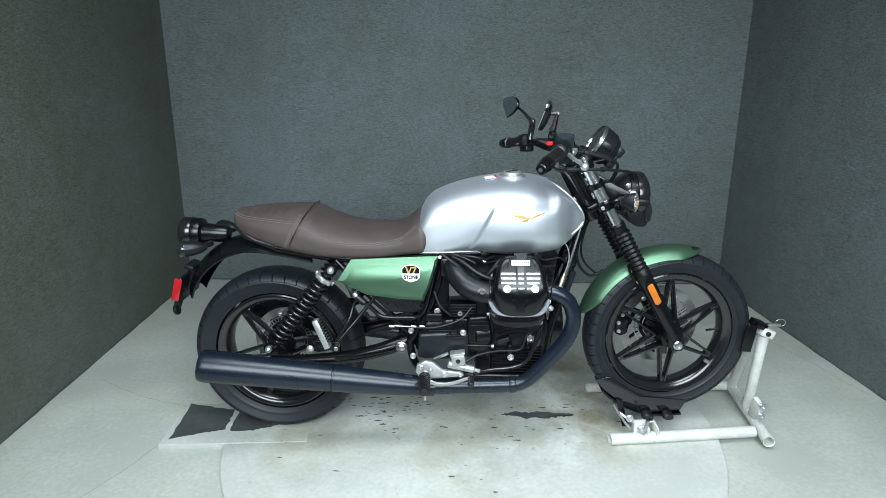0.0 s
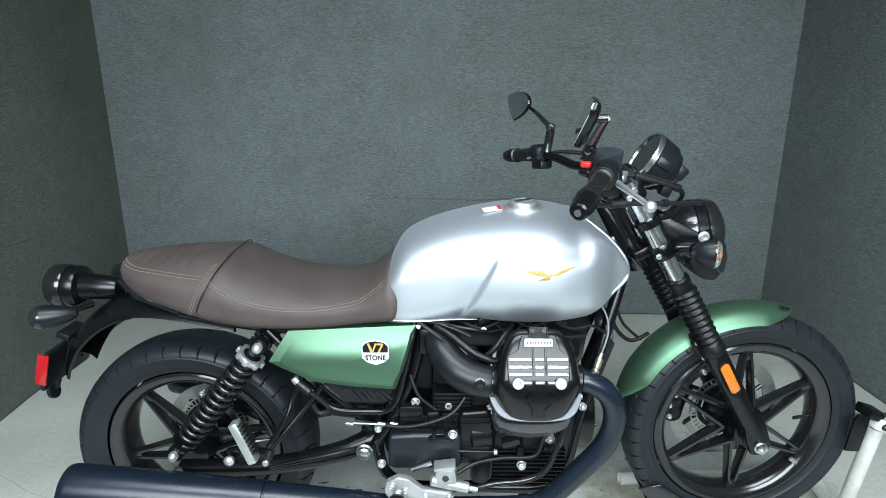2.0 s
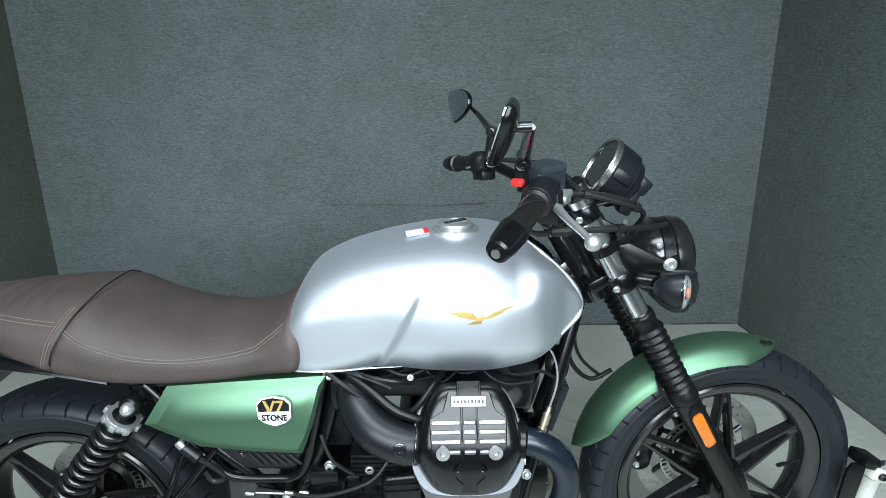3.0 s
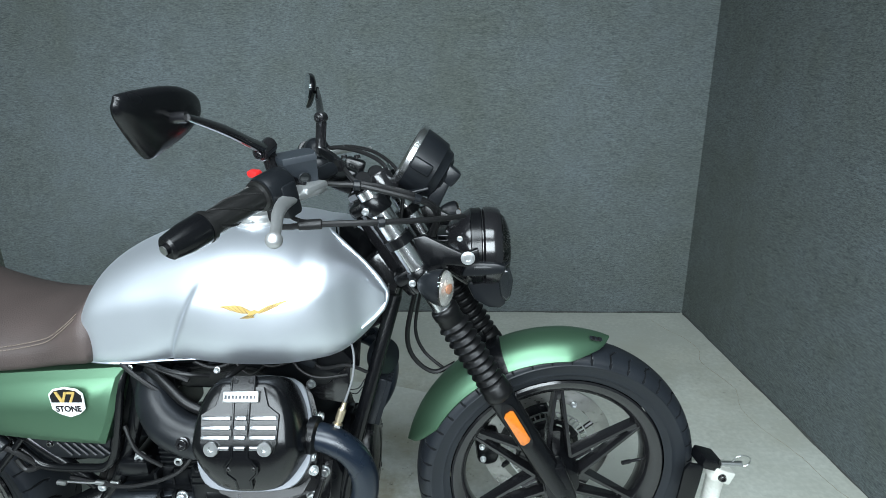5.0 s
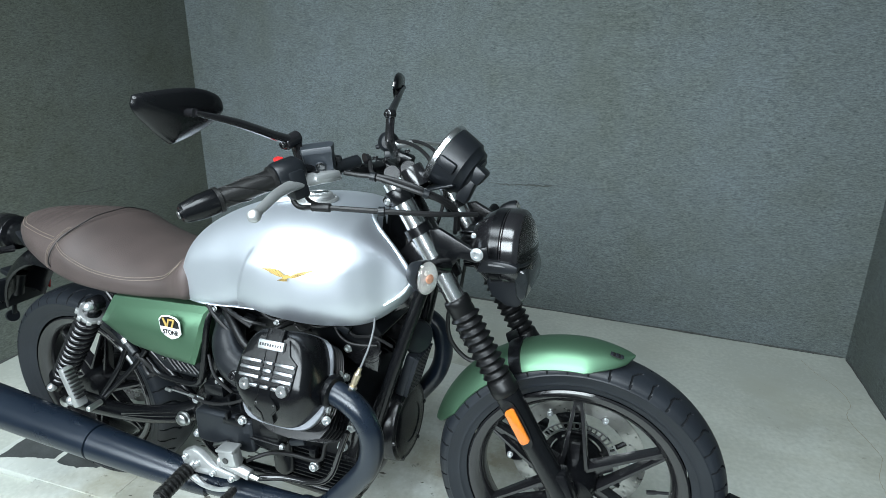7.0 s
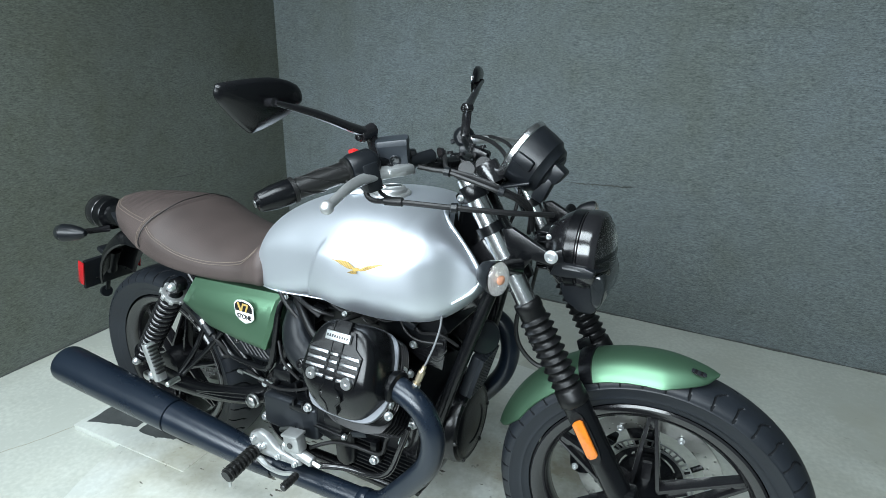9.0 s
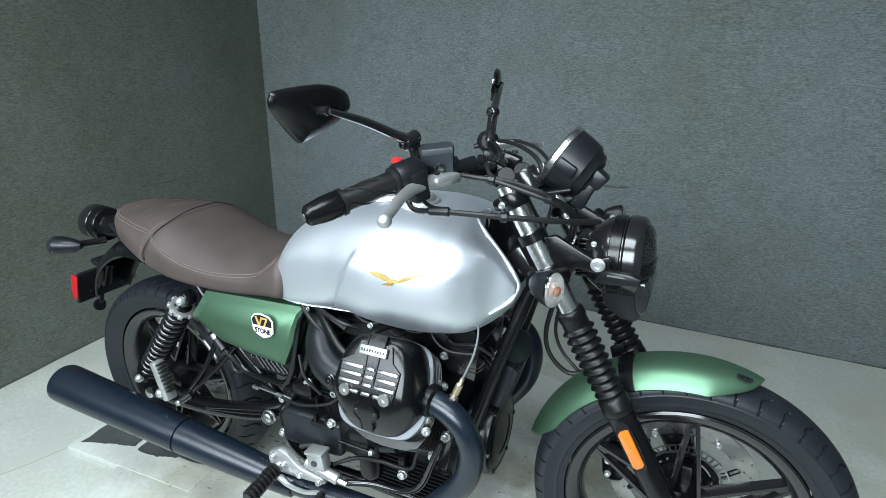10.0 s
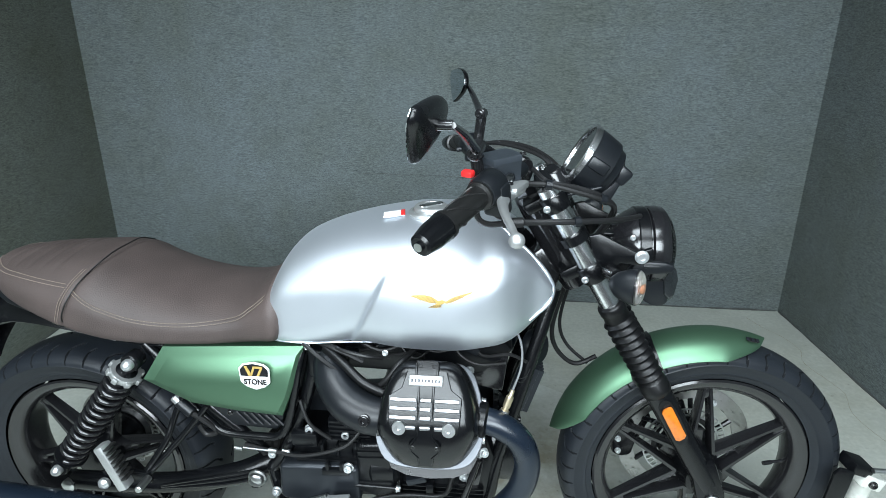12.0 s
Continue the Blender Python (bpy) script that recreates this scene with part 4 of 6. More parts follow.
# mirrors
def mirror(side):
    y = side
    joint = Vector((0.964, -0.226, 1.162)) if y < 0 else Vector((0.957, 0.176, 1.171))
    foot = Vector((0.970, -0.206, 1.112)) if y < 0 else Vector((0.95, 0.18, 1.108))
    knee = joint + Vector((0.0, 0.014 if y < 0 else 0.0, -0.006))
    stem = part("mirror", tube([foot, foot.lerp(knee, 0.4), foot.lerp(knee, 0.75), knee], [0.012, 0.0085, 0.0085, 0.011], 12), BLACK, bike, "black teardrop bar mirror")
    stem.matrix_basis = BARS
    for q in (-0.3, 0.3):
        part("stem_flange", tube([foot.lerp(knee, 0.1) + Vector((0.008 * q / 0.3, 0, 0)), knee + Vector((0.008 * q / 0.3, 0, -0.004))], 0.0035, 8, 2), BLACK, stem)
    turn_axis = Vector((0.15, 0.95, 0.28)) if y < 0 else Vector((0.3, 0.9, 0.0))
    half = 0.018 if y < 0 else 0.011
    part("stem_joint", turned([(0.0095, -half), (0.0118, -half + 0.002), (0.0118, half - 0.002), (0.0095, half), (0.004, half), (0.004, half - 0.002), (0.0001, half - 0.002)], basis(joint, turn_axis), 24), BLACK, stem)
    neck = Vector((0.944, -0.412, 1.224)) if y < 0 else Vector((0.915, 0.347, 1.222))
    part("stalk", tube([joint, joint.lerp(neck, 0.2), joint.lerp(neck, 0.6) + Vector((0, 0, 0.003)), neck], [0.011, 0.0095, 0.008, 0.0045], 12, flat=0.8), BLACK, stem, "black mirror stalk")
    mount = Vector((0.917, -0.408, 1.223)) if y < 0 else Vector((0.9, 0.354, 1.222))
    part("ball_mount", tube([neck, neck.lerp(mount, 0.5), mount], 0.0065, 10), BLACK, stem)
    # head: a dish facing back and inwards
    centre = Vector((0.911, -0.410, 1.222)) if y < 0 else Vector((0.892, 0.360, 1.223))
    face = Vector((-0.955, -y * (0.15 if y < 0 else 0.32), 0.33 if y < 0 else 0.14)).normalized()
    wide = Vector((0.2, y * 0.97, 0.05))
    wide = (wide - face * wide.dot(face)).normalized()
    high = wide.cross(face) * (1 if wide.cross(face).z > 0 else -1)
    shape = [(0.074, 0.012), (0.064, 0.021), (-0.008, 0.038), (-0.055, 0.035), (-0.074, 0.018), (-0.07, 0.004), (-0.048, -0.018), (-0.004, -0.044), (0.014, -0.042), (0.066, -0.006)]
    ring = [(p.x, p.z) for p in smoothed([(a, 0, b) for a, b in shape], 5, True)]
    rings = [[centre + wide * a * s + high * b * s + face * h for a, b in ring] for s, h in ((0.985, 0.004), (1.0, 0.002), (1.0, -0.001), (0.96, -0.005), (0.88, -0.008), (0.7, -0.011), (0.45, -0.0135), (0.15, -0.0145))]
    part("mirror_head", skin(bmesh.new(), rings), SATIN, stem, "satin black mirror shell", 50)
    part("mirror_glass", skin(bmesh.new(), [[centre + wide * a * s + high * b * s + face * h for a, b in ring] for s, h in ((0.95, 0.003), (0.95, 0.0055))]), MIRROR, stem, "mirror glass")
    bolt(joint - turn_axis.normalized() * half, -turn_axis, stem, BOLT_DARK)


mirror(-1)
mirror(1)

# instrument
g_at, g_dir = Vector((1.176, 0.0, 1.096)), Vector((-0.85, 0, 0.53)).normalized()
gm = basis(g_at + Vector((0.003, 0, 0)), g_dir, (0, 1, 0)) @ Matrix.Diagonal((1.03, 1.03, 1.1, 1))
gauge = part("instrument", turned([(0.0001, -0.04), (0.042, -0.04), (0.047, -0.037), (0.05, -0.028), (0.057, -0.022), (0.06, 0.0), (0.062, 0.026), (0.0001, 0.026)], gm, 48), PLASTIC, bike, "round black instrument with a bright rim")
part("gauge_rim", turned([(0.061, 0.02), (0.0635, 0.022), (0.0635, 0.03), (0.0605, 0.033), (0.0575, 0.031), (0.0575, 0.026)], gm, 48, closed=True), HARD_CHROME, gauge, "bright metal rim")
part("gauge_face", turned([(0.058, 0.0262), (0.058, 0.028), (0.0001, 0.0285)], gm, 48), SMOKED, gauge, "dark display glass")
part("gauge_bracket", block((0.032, 0.034, 0.03), gm @ pose(0.012, -0.018, -0.048, 0, 8, 0), 0.006), PLASTIC, gauge)
part("gauge_bracket", block((0.05, 0.028, 0.024), gm @ pose(-0.026, -0.02, -0.046, 0, -6, 0), 0.005), PLASTIC, gauge)
part("gauge_plate", block((0.07, 0.1, 0.006), pose(1.158, -0.01, 1.053, 0, -14, 0), 0.0025), PLASTIC, gauge, "flat black mounting plate")
part("gauge_cover", turned([(0.0001, -0.046), (0.036, -0.044), (0.044, -0.034), (0.046, -0.026)], gm, 40), PLASTIC, gauge)
for side in (-1, 1):
    part("gauge_mount", block((0.022, 0.012, 0.036), gm @ pose(0.006, side * 0.06, 0.002), 0.004), PLASTIC, gauge)

# headlight
h_at = Vector((1.236, 0, 0.927))
hm = basis(h_at, (1, 0, 0.02), (0, 1, 0)) @ Matrix.Diagonal((0.83, 0.83, 0.93, 1))
head = part("headlight", turned([(0.0001, -0.02), (0.04, -0.02), (0.065, -0.005), (0.085, 0.02), (0.0935, 0.035), (0.0935, 0.062), (0.0001, 0.062)], hm, 56), BLACK, bike, "round black headlight")
for k in range(9):
    part("cooling_rib", block((0.006, 0.10 - 0.004 * abs(k - 4), 0.024), hm @ pose(-0.044 + 0.011 * k, 0, -0.02), 0.002), SATIN, head)
part("headlight_ring", turned([(0.0935, 0.036), (0.0965, 0.038), (0.0965, 0.058), (0.0935, 0.06)], hm, 56, closed=True), SATIN, head)
part("headlight_bezel", turned([(0.0935, 0.063), (0.098, 0.066), (0.0985, 0.08), (0.096, 0.094), (0.09, 0.100), (0.084, 0.098), (0.084, 0.063)], hm, 56, closed=True), BLACK, head, "gloss black bezel")
part("reflector_bowl", turned([(0.0838, 0.0975), (0.07, 0.0935), (0.05, 0.089), (0.025, 0.086), (0.0001, 0.085)], hm, 40), HARD_CHROME, head)
part("headlight_lens", turned([(0.0845, 0.097), (0.082, 0.103), (0.074, 0.11), (0.05, 0.119), (0.025, 0.123), (0.0001, 0.124)], hm, 40), GLASS, head, "clear curved headlight lens")
eye = block((0.14, 0.012, 0.012), hm @ pose(0.0, 0, 0.094, 0, 0, 90), 0.004)
part("lamp_bar", eye, SATIN, head)
cowl = part("lower_cowl", plate([(1.262, 0.872), (1.28, 0.906), (1.335, 0.912), (1.341, 0.885), (1.338, 0.832), (1.328, 0.822), (1.305, 0.824), (1.275, 0.842)], -0.062, 0.062, 0.007), PLASTIC, head, "black plastic housing under the lamp")
part("cowl_seam", plate([(1.274, 0.877), (1.341, 0.888), (1.3415, 0.885), (1.273, 0.874)], -0.0635, 0.0635), SATIN, cowl)
lens_low = plate([(1.318, 0.908), (1.344, 0.906), (1.351, 0.882), (1.347, 0.848), (1.338, 0.836), (1.326, 0.85)], -0.0665, 0.0665, 0.006, seg=3)
part("lower_lens", lens_low, SMOKED, cowl, "small clear lower lens")
part("cowl_wing", plate([(1.25, 0.9), (1.262, 0.928), (1.315, 0.926), (1.334, 0.92), (1.331, 0.905), (1.28, 0.9)], -0.088, -0.06, 0.004), PLASTIC, cowl)
part("cowl_wing", plate([(1.25, 0.9), (1.262, 0.928), (1.315, 0.926), (1.334, 0.92), (1.331, 0.905), (1.28, 0.9)], 0.06, 0.088, 0.004), PLASTIC, cowl)
lip = [(1.312, 0.083, 0.917), (1.328, 0.072, 0.916), (1.34, 0.048, 0.915), (1.345, 0.024, 0.914), (1.346, 0.0, 0.914)]
part("cowl_lip", tube([(1.275, -0.086, 0.918)] + mirrored(lip, -1) + lip[-2::-1] + [(1.275, 0.086, 0.918)], 0.0045, 8), PLASTIC, head)
for side in (-1, 1):
    y = side * 0.112
    arm = plate([(1.165, 0.985), (1.185, 0.99), (1.255, 0.955), (1.28, 0.965), (1.285, 0.94), (1.26, 0.93), (1.225, 0.935), (1.2, 0.9), (1.185, 0.91), (1.175, 0.95)], y - 0.006, y + 0.006, 0.0025)
    part("lamp_bracket", arm, SATIN, head)
    bolt((1.262, y + side * 0.007, 0.948), (0, side, 0), head, BOLT_BIG, 0.82)
    bolt((1.248, side * 0.096, 0.977), (0, side, 0), head, BOLT, 0.55)


def blinker(at, dir_y, back=False):
    """A flashing light on a short stalk."""
    at = Vector(at)
    fwd = -1 if back else 1
    s = 0.95 if back else 0.8
    m = basis(at, (fwd, 0.42 * dir_y, 0.0), (0, 0, 1)) @ Matrix.Diagonal((s, s, s, 1))
    shape = Matrix.Diagonal((0.78, 0.74, 1.45, 1)) if back else Matrix.Diagonal((0.74, 0.96, 1, 1))
    ob = part("indicator", turned([(0.0001, -0.048), (0.012, -0.046), (0.026, -0.034), (0.036, -0.012), (0.039, 0.006), (0.0001, 0.007)], m @ shape, 32), PLASTIC, bike, "black indicator with a clear lens" )
    part("lens", turned([(0.039, 0.004), (0.0385, 0.009), (0.034, 0.0155), (0.022, 0.021), (0.0001, 0.0235)], m @ shape, 32), SMOKED if back else GLASS, ob, "smoked lens" if back else "clear lens")
    part("lens_bowl", turned([(0.0365, 0.0085), (0.03, 0.011), (0.02, 0.0095), (0.0001, 0.009)], m @ shape, 32), CLEAR, ob)
    part("bulb", turned([(0.008, 0.0095), (0.0095, 0.013), (0.006, 0.0165), (0.0001, 0.0175)], m, 16), BULB, ob)
    return ob


for side in (-1, 1):
    b = blinker((1.226 + 0.01 * side, side * 0.264, 0.941 - 0.01 * side), side)
    part("indicator_stalk", tube([(1.205, side * 0.135, 0.925), (1.198, side * 0.17, 0.936), (1.2, side * 0.22, 0.949)], [0.016, 0.012, 0.012], 12), SATIN, b)
    b = blinker((-0.236, side * 0.16, 0.772), side, True)
    part("indicator_stalk", tube([(-0.2, side * 0.05, 0.762), (-0.21, side * 0.09, 0.764), (-0.22, side * 0.13, 0.767)], [0.011, 0.009, 0.009], 12), BLACK, b)

# cables at the bars
for r, pts in (
    (0.0048, [(1.03, -0.19, 1.1), (1.055, -0.182, 1.096), (1.082, -0.176, 1.093), (1.13, -0.17, 1.08), (1.176, -0.158, 1.064), (1.2, -0.13, 1.045), (1.205, -0.08, 1.01), (1.19, -0.04, 0.96)]),
    (0.0042, [(1.045, -0.12, 1.118), (1.06, -0.145, 1.11), (1.082, -0.172, 1.097), (1.13, -0.163, 1.086), (1.176, -0.15, 1.068), (1.21, -0.1, 1.03), (1.2, -0.05, 0.97)]),
    (0.0048, [(0.965, -0.258, 1.085), (0.968, -0.262, 1.06), (0.985, -0.266, 1.05), (1.02, -0.262, 1.052), (1.06, -0.25, 1.05), (1.125, -0.232, 1.047), (1.2, -0.18, 1.036), (1.255, -0.1, 1.02)]),
    (0.0035, [(0.985, -0.25, 1.085), (0.992, -0.256, 1.066), (1.008, -0.258, 1.057), (1.03, -0.256, 1.054)]),
    (0.0045, [(0.955, 0.175, 1.1), (0.99, 0.15, 1.108), (1.05, 0.1, 1.104), (1.1, 0.05, 1.085), (1.12, 0.03, 1.03)]),
    (0.004, [(0.965, 0.2, 1.098), (1.01, 0.18, 1.106), (1.08, 0.12, 1.098), (1.13, 0.06, 1.06), (1.13, 0.04, 0.98), (1.1, 0.03, 0.9)]),
    (0.0055, [(1.165, 0.05, 0.87), (1.152, 0.07, 0.8), (1.132, 0.075, 0.70), (1.145, 0.075, 0.64), (1.19, 0.08, 0.60), (1.24, 0.085, 0.62)]),
    (0.004, [(1.18, 0.06, 0.86), (1.16, 0.085, 0.78), (1.15, 0.09, 0.70), (1.17, 0.09, 0.645), (1.22, 0.085, 0.6)]),
):
    part("cable", tube(pts, r, 8), PIPING, bike)
joint = part("cable_joint", rod((1.005, -0.263, 1.0515), (1.04, -0.256, 1.0515), 0.008, 12, bevel=0.002), PIPING, bike)

for q, ax in (((1.082, -0.176, 1.093), (1, 0.1, -0.1)), ((1.176, -0.156, 1.065), (0.8, 0.3, -0.3)), ((1.125, -0.232, 1.047), (1, 0.3, 0))):
    part("cable_clip", turned([(0.006, -0.006), (0.0085, -0.005), (0.0085, 0.005), (0.006, 0.006)], basis(q, ax), 16, closed=True), PLASTIC, bike)
caliper = part("front_caliper", plate([(1.292, 0.372), (1.285, 0.43), (1.3, 0.468), (1.335, 0.472), (1.348, 0.42), (1.34, 0.372), (1.315, 0.362)], 0.045, 0.105, 0.01), SATIN, bike, "black four-piston front brake caliper")
for x, z in ((1.305, 0.385), (1.302, 0.42), (1.315, 0.452)):
    bolt((x, 0.045, z), (0, -1, 0), caliper, BOLT, 0.8)
part("caliper_bridge", block((0.03, 0.035, 0.07), pose(1.36, 0.1, 0.43, 0, 20, 0), 0.006), SATIN, caliper)

# side panels
for side in (-1, 1):
    outline = [(0.271, 0.66), (0.318, 0.732), (0.616, 0.742), (0.606, 0.70), (0.585, 0.64), (0.565, 0.59), (0.47, 0.598), (0.37, 0.611), (0.31, 0.64)]
    face = [(0.298, 0.663), (0.334, 0.717), (0.602, 0.726), (0.595, 0.697), (0.577, 0.64), (0.558, 0.602), (0.468, 0.609), (0.38, 0.621), (0.332, 0.643)]
    deep = (0.163, 0.149, 0.138, 0.149, 0.159, 0.165, 0.167, 0.166, 0.164)
    high = (0.1685, 0.156, 0.150, 0.163, 0.171, 0.172, 0.172, 0.171, 0.170)
    cx, cz = 0.46, 0.668
    rings = [[(cx + (x - cx) * 0.97, side * 0.11, cz + (z - cz) * 0.97) for x, z in outline], [(x, side * 0.128, z) for x, z in outline]]
    for f, k in ((0.0, 1.0), (0.05, 1.0), (0.5, 1.0), (0.95, 1.0), (1.0, 1.0), (1.0, 0.85), (1.0, 0.6), (1.0, 0.35), (1.0, 0.1)):
        rings.append([(cx + (x + (u - x) * f - cx) * k, side * (d + (e - d) * f + (0.1795 - e) * (1 - k * k)), cz + (z + (v - z) * f - cz) * k) for (x, z), (u, v), d, e in zip(outline, face, deep, high)])
    bm = skin(bmesh.new(), rings)
    bmesh.ops.recalc_face_normals(bm, faces=bm.faces[:])
    panel = part("side_panel", bm, GREEN, bike, "metallic green side panel with shield badge", 26)
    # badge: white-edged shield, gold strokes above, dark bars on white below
    at = Matrix.Translation((0.524, side * 0.1772, 0.693)) @ Matrix.Diagonal((1.1, 1, 1.04, 1))
    shield = [(-0.029, 0.016), (-0.02, 0.026), (0.0, 0.03), (0.02, 0.026), (0.029, 0.016), (0.028, -0.014), (0.018, -0.024), (0.0, -0.031), (-0.018, -0.024), (-0.028, -0.014)]
    badge = part("badge", plate(shield, 0, side * 0.003, 0.0008, at), WHITE, panel, "white-edged black and gold shield badge")
    part("badge_field", plate([(-0.026, 0.0), (-0.0265, 0.014), (-0.018, 0.0235), (0.0, 0.0272), (0.018, 0.0235), (0.0265, 0.014), (0.026, 0.0)], side * 0.003, side * 0.0038, 0, at), BLACK, badge)
    for bar in ([(-0.017, 0.022), (-0.012, 0.022), (-0.005, 0.004), (-0.0075, 0.001), (-0.010, 0.001)], [(-0.0005, 0.022), (0.004, 0.022), (-0.004, 0.001), (-0.0075, 0.001)], [(0.003, 0.022), (0.017, 0.022), (0.017, 0.018), (0.003, 0.018)], [(0.0125, 0.018), (0.017, 0.018), (0.009, 0.001), (0.0045, 0.001)]):
        part("badge_bar", plate(bar, side * 0.0038, side * 0.0052, 0, at), GOLD, badge)
    word = bpy.data.curves.new("badge_word", "FONT")
    word.body, word.size, word.align_x, word.extrude, word.offset = "STONE", 0.0165, "CENTER", 0.0004, 0.0006
    holder = bpy.data.objects.new("badge_word", word)
    scene.collection.objects.link(holder)
    flat = bpy.data.meshes.new_from_object(holder.evaluated_get(bpy.context.evaluated_depsgraph_get()))
    bpy.data.objects.remove(holder)
    flat.materials.clear()
    flat.materials.append(BLACK)
    place("badge_word", flat, at @ pose(0, side * 0.0034, -0.0185, 90, 0, 0 if side < 0 else 180) @ Matrix.Diagonal((0.82, 1, 1, 1)), badge)
    # black cover below
    low = part("lower_cover", plate([(0.372, 0.606), (0.47, 0.594), (0.562, 0.587), (0.548, 0.542), (0.535, 0.531), (0.435, 0.536), (0.41, 0.56)], side * 0.10, side * 0.14, 0.008), PLASTIC, bike, "ribbed black plastic cover")
    for k in range(6):
        x = 0.452 + 0.016 * k
        part("cover_rib", rod((x, side * 0.141, 0.576 - 0.001 * k), (x + 0.024, side * 0.141, 0.546), 0.0035, 8), PLASTIC, low)
    bolt((0.437, side * 0.139, 0.572), (0, side, 0), low, BOLT_DARK)

# frame tubes
def frame_tube(pts, r, name="frame_tube", mat=None, both=True):
    for side in (-1, 1) if both else (1,):
        part(name, tube([(x, y * side, z) for x, y, z in pts], r, 12), mat or SATIN, bike)


frame_tube([(0.612, 0.125, 0.745), (0.603, 0.145, 0.70), (0.585, 0.148, 0.62), (0.565, 0.148, 0.55), (0.54, 0.146, 0.522), (0.5, 0.144, 0.517), (0.42, 0.14, 0.519), (0.385, 0.138, 0.545), (0.33, 0.13, 0.6)], 0.0085, "panel_rail")
frame_tube([(1.1, 0.03, 0.87), (0.98, 0.06, 0.765), (0.85, 0.075, 0.742), (0.66, 0.095, 0.735), (0.45, 0.11, 0.72), (0.25, 0.115, 0.73), (0.05, 0.1, 0.76)], 0.0145)
frame_tube([(1.12, 0.03, 0.84), (1.085, 0.06, 0.72), (1.05, 0.085, 0.60), (1.012, 0.1, 0.46), (0.995, 0.105, 0.36), (0.96, 0.11, 0.292), (0.9, 0.112, 0.275), (0.75, 0.115, 0.28), (0.6, 0.12, 0.285), (0.53, 0.125, 0.33), (0.51, 0.125, 0.42)], 0.0145)
frame_tube([(0.63, 0.11, 0.72), (0.6, 0.12, 0.6), (0.55, 0.125, 0.48), (0.51, 0.125, 0.42)], 0.0145)
frame_tube([(0.26, 0.12, 0.72), (0.37, 0.13, 0.60), (0.44, 0.13, 0.53), (0.5, 0.125, 0.46)], 0.012)
frame_tube([(0.345, 0.145, 0.625), (0.32, 0.16, 0.565), (0.305, 0.18, 0.52), (0.262, 0.2, 0.455)], 0.007, "peg_stay")
frame_tube([(0.39, 0.145, 0.59), (0.345, 0.16, 0.535), (0.3, 0.185, 0.485), (0.265, 0.2, 0.447)], 0.007, "peg_stay")
part("headstock_gusset", plate([(1.09, 0.93), (1.13, 0.87), (1.1, 0.78), (1.0, 0.73), (0.96, 0.76), (1.0, 0.85)], -0.03, 0.03, 0.006), BLACK, bike)

# rear shocks
for side in (-1, 1):
    hi, lo = Vector((0.252, side * 0.155, 0.70)), Vector((0.013, side * 0.148, 0.400))
    d = (lo - hi).normalized()
    L = (lo - hi).length
    m = basis(hi, d)
    shock = part("rear_shock", turned([(0.0001, 0.012), (0.014, 0.014), (0.014, 0.03), (0.022, 0.034), (0.024, 0.08), (0.0235, 0.1), (0.012, 0.102), (0.012, L - 0.04), (0.02, L - 0.036), (0.016, L - 0.01), (0.0001, L - 0.008)], m, 24), SATIN, bike, "black coil-spring rear shock")
    turns, n = 13, 13 * 18
    coil = [m @ Vector(((0.0258 + 0.0015 * math.sin(math.pi * i / n)) * math.cos(2 * math.pi * turns * i / n), (0.0258 + 0.0015 * math.sin(math.pi * i / n)) * math.sin(2 * math.pi * turns * i / n), 0.05 + (L - 0.10) * i / n)) for i in range(n + 1)]
    part("coil_spring", tube(coil, 0.0058, 8, straight=True), BLACK, shock, "gloss black coil spring", 60)
    ring = turned([(0.02, 0.034), (0.031, 0.034), (0.032, 0.037), (0.032, 0.046), (0.03, 0.049), (0.02, 0.049)], m, 36, closed=True)
    collar = part("preload_collar", ring, ALLOY, shock, "notched alloy preload collar")
    for k in range(8):
        a = 2 * math.pi * k / 8
        part("collar_lug", block((0.008, 0.012, 0.013), m @ pose(0.033 * math.cos(a), 0.033 * math.sin(a), 0.0415, 0, 0, math.degrees(a)), 0.002), ALLOY, shock)
    part("spring_seat", turned([(0.012, L - 0.052), (0.035, L - 0.05), (0.035, L - 0.043), (0.02, L - 0.036), (0.012, L - 0.036)], m, 30, closed=True), SATIN, shock)
    for q in (hi, lo + Vector((0, 0, 0.005))):
        part("shock_eye", turned([(0.018, -0.016), (0.02, -0.013), (0.02, 0.013), (0.018, 0.016)], basis(q, (0, side, 0)), 24), SATIN, shock)
        part("dome_nut", turned([(0.01, 0.014), (0.0122, 0.016), (0.0122, 0.022), (0.0105, 0.028), (0.0065, 0.032), (0.0001, 0.034)], basis(q, (0, side, 0)), 20), ZINC, shock, "bright dome nut")

# swingarm and final drive
bm = bmesh.new()
for side in (-1, 1):
    pts = [(0.5, 0.09, 0.41), (0.42, 0.115, 0.385), (0.28, 0.12, 0.352), (0.12, 0.118, 0.335), (0.0, 0.118, 0.333)]
    tube(mirrored(pts, side), [0.03, 0.026, 0.024, 0.024, 0.022], 14, 6, bm)
block((0.05, 0.2, 0.06), pose(0.49, 0, 0.41), 0.01, bm)
swing = part("swingarm", bm, SATIN, bike, "black swingarm")
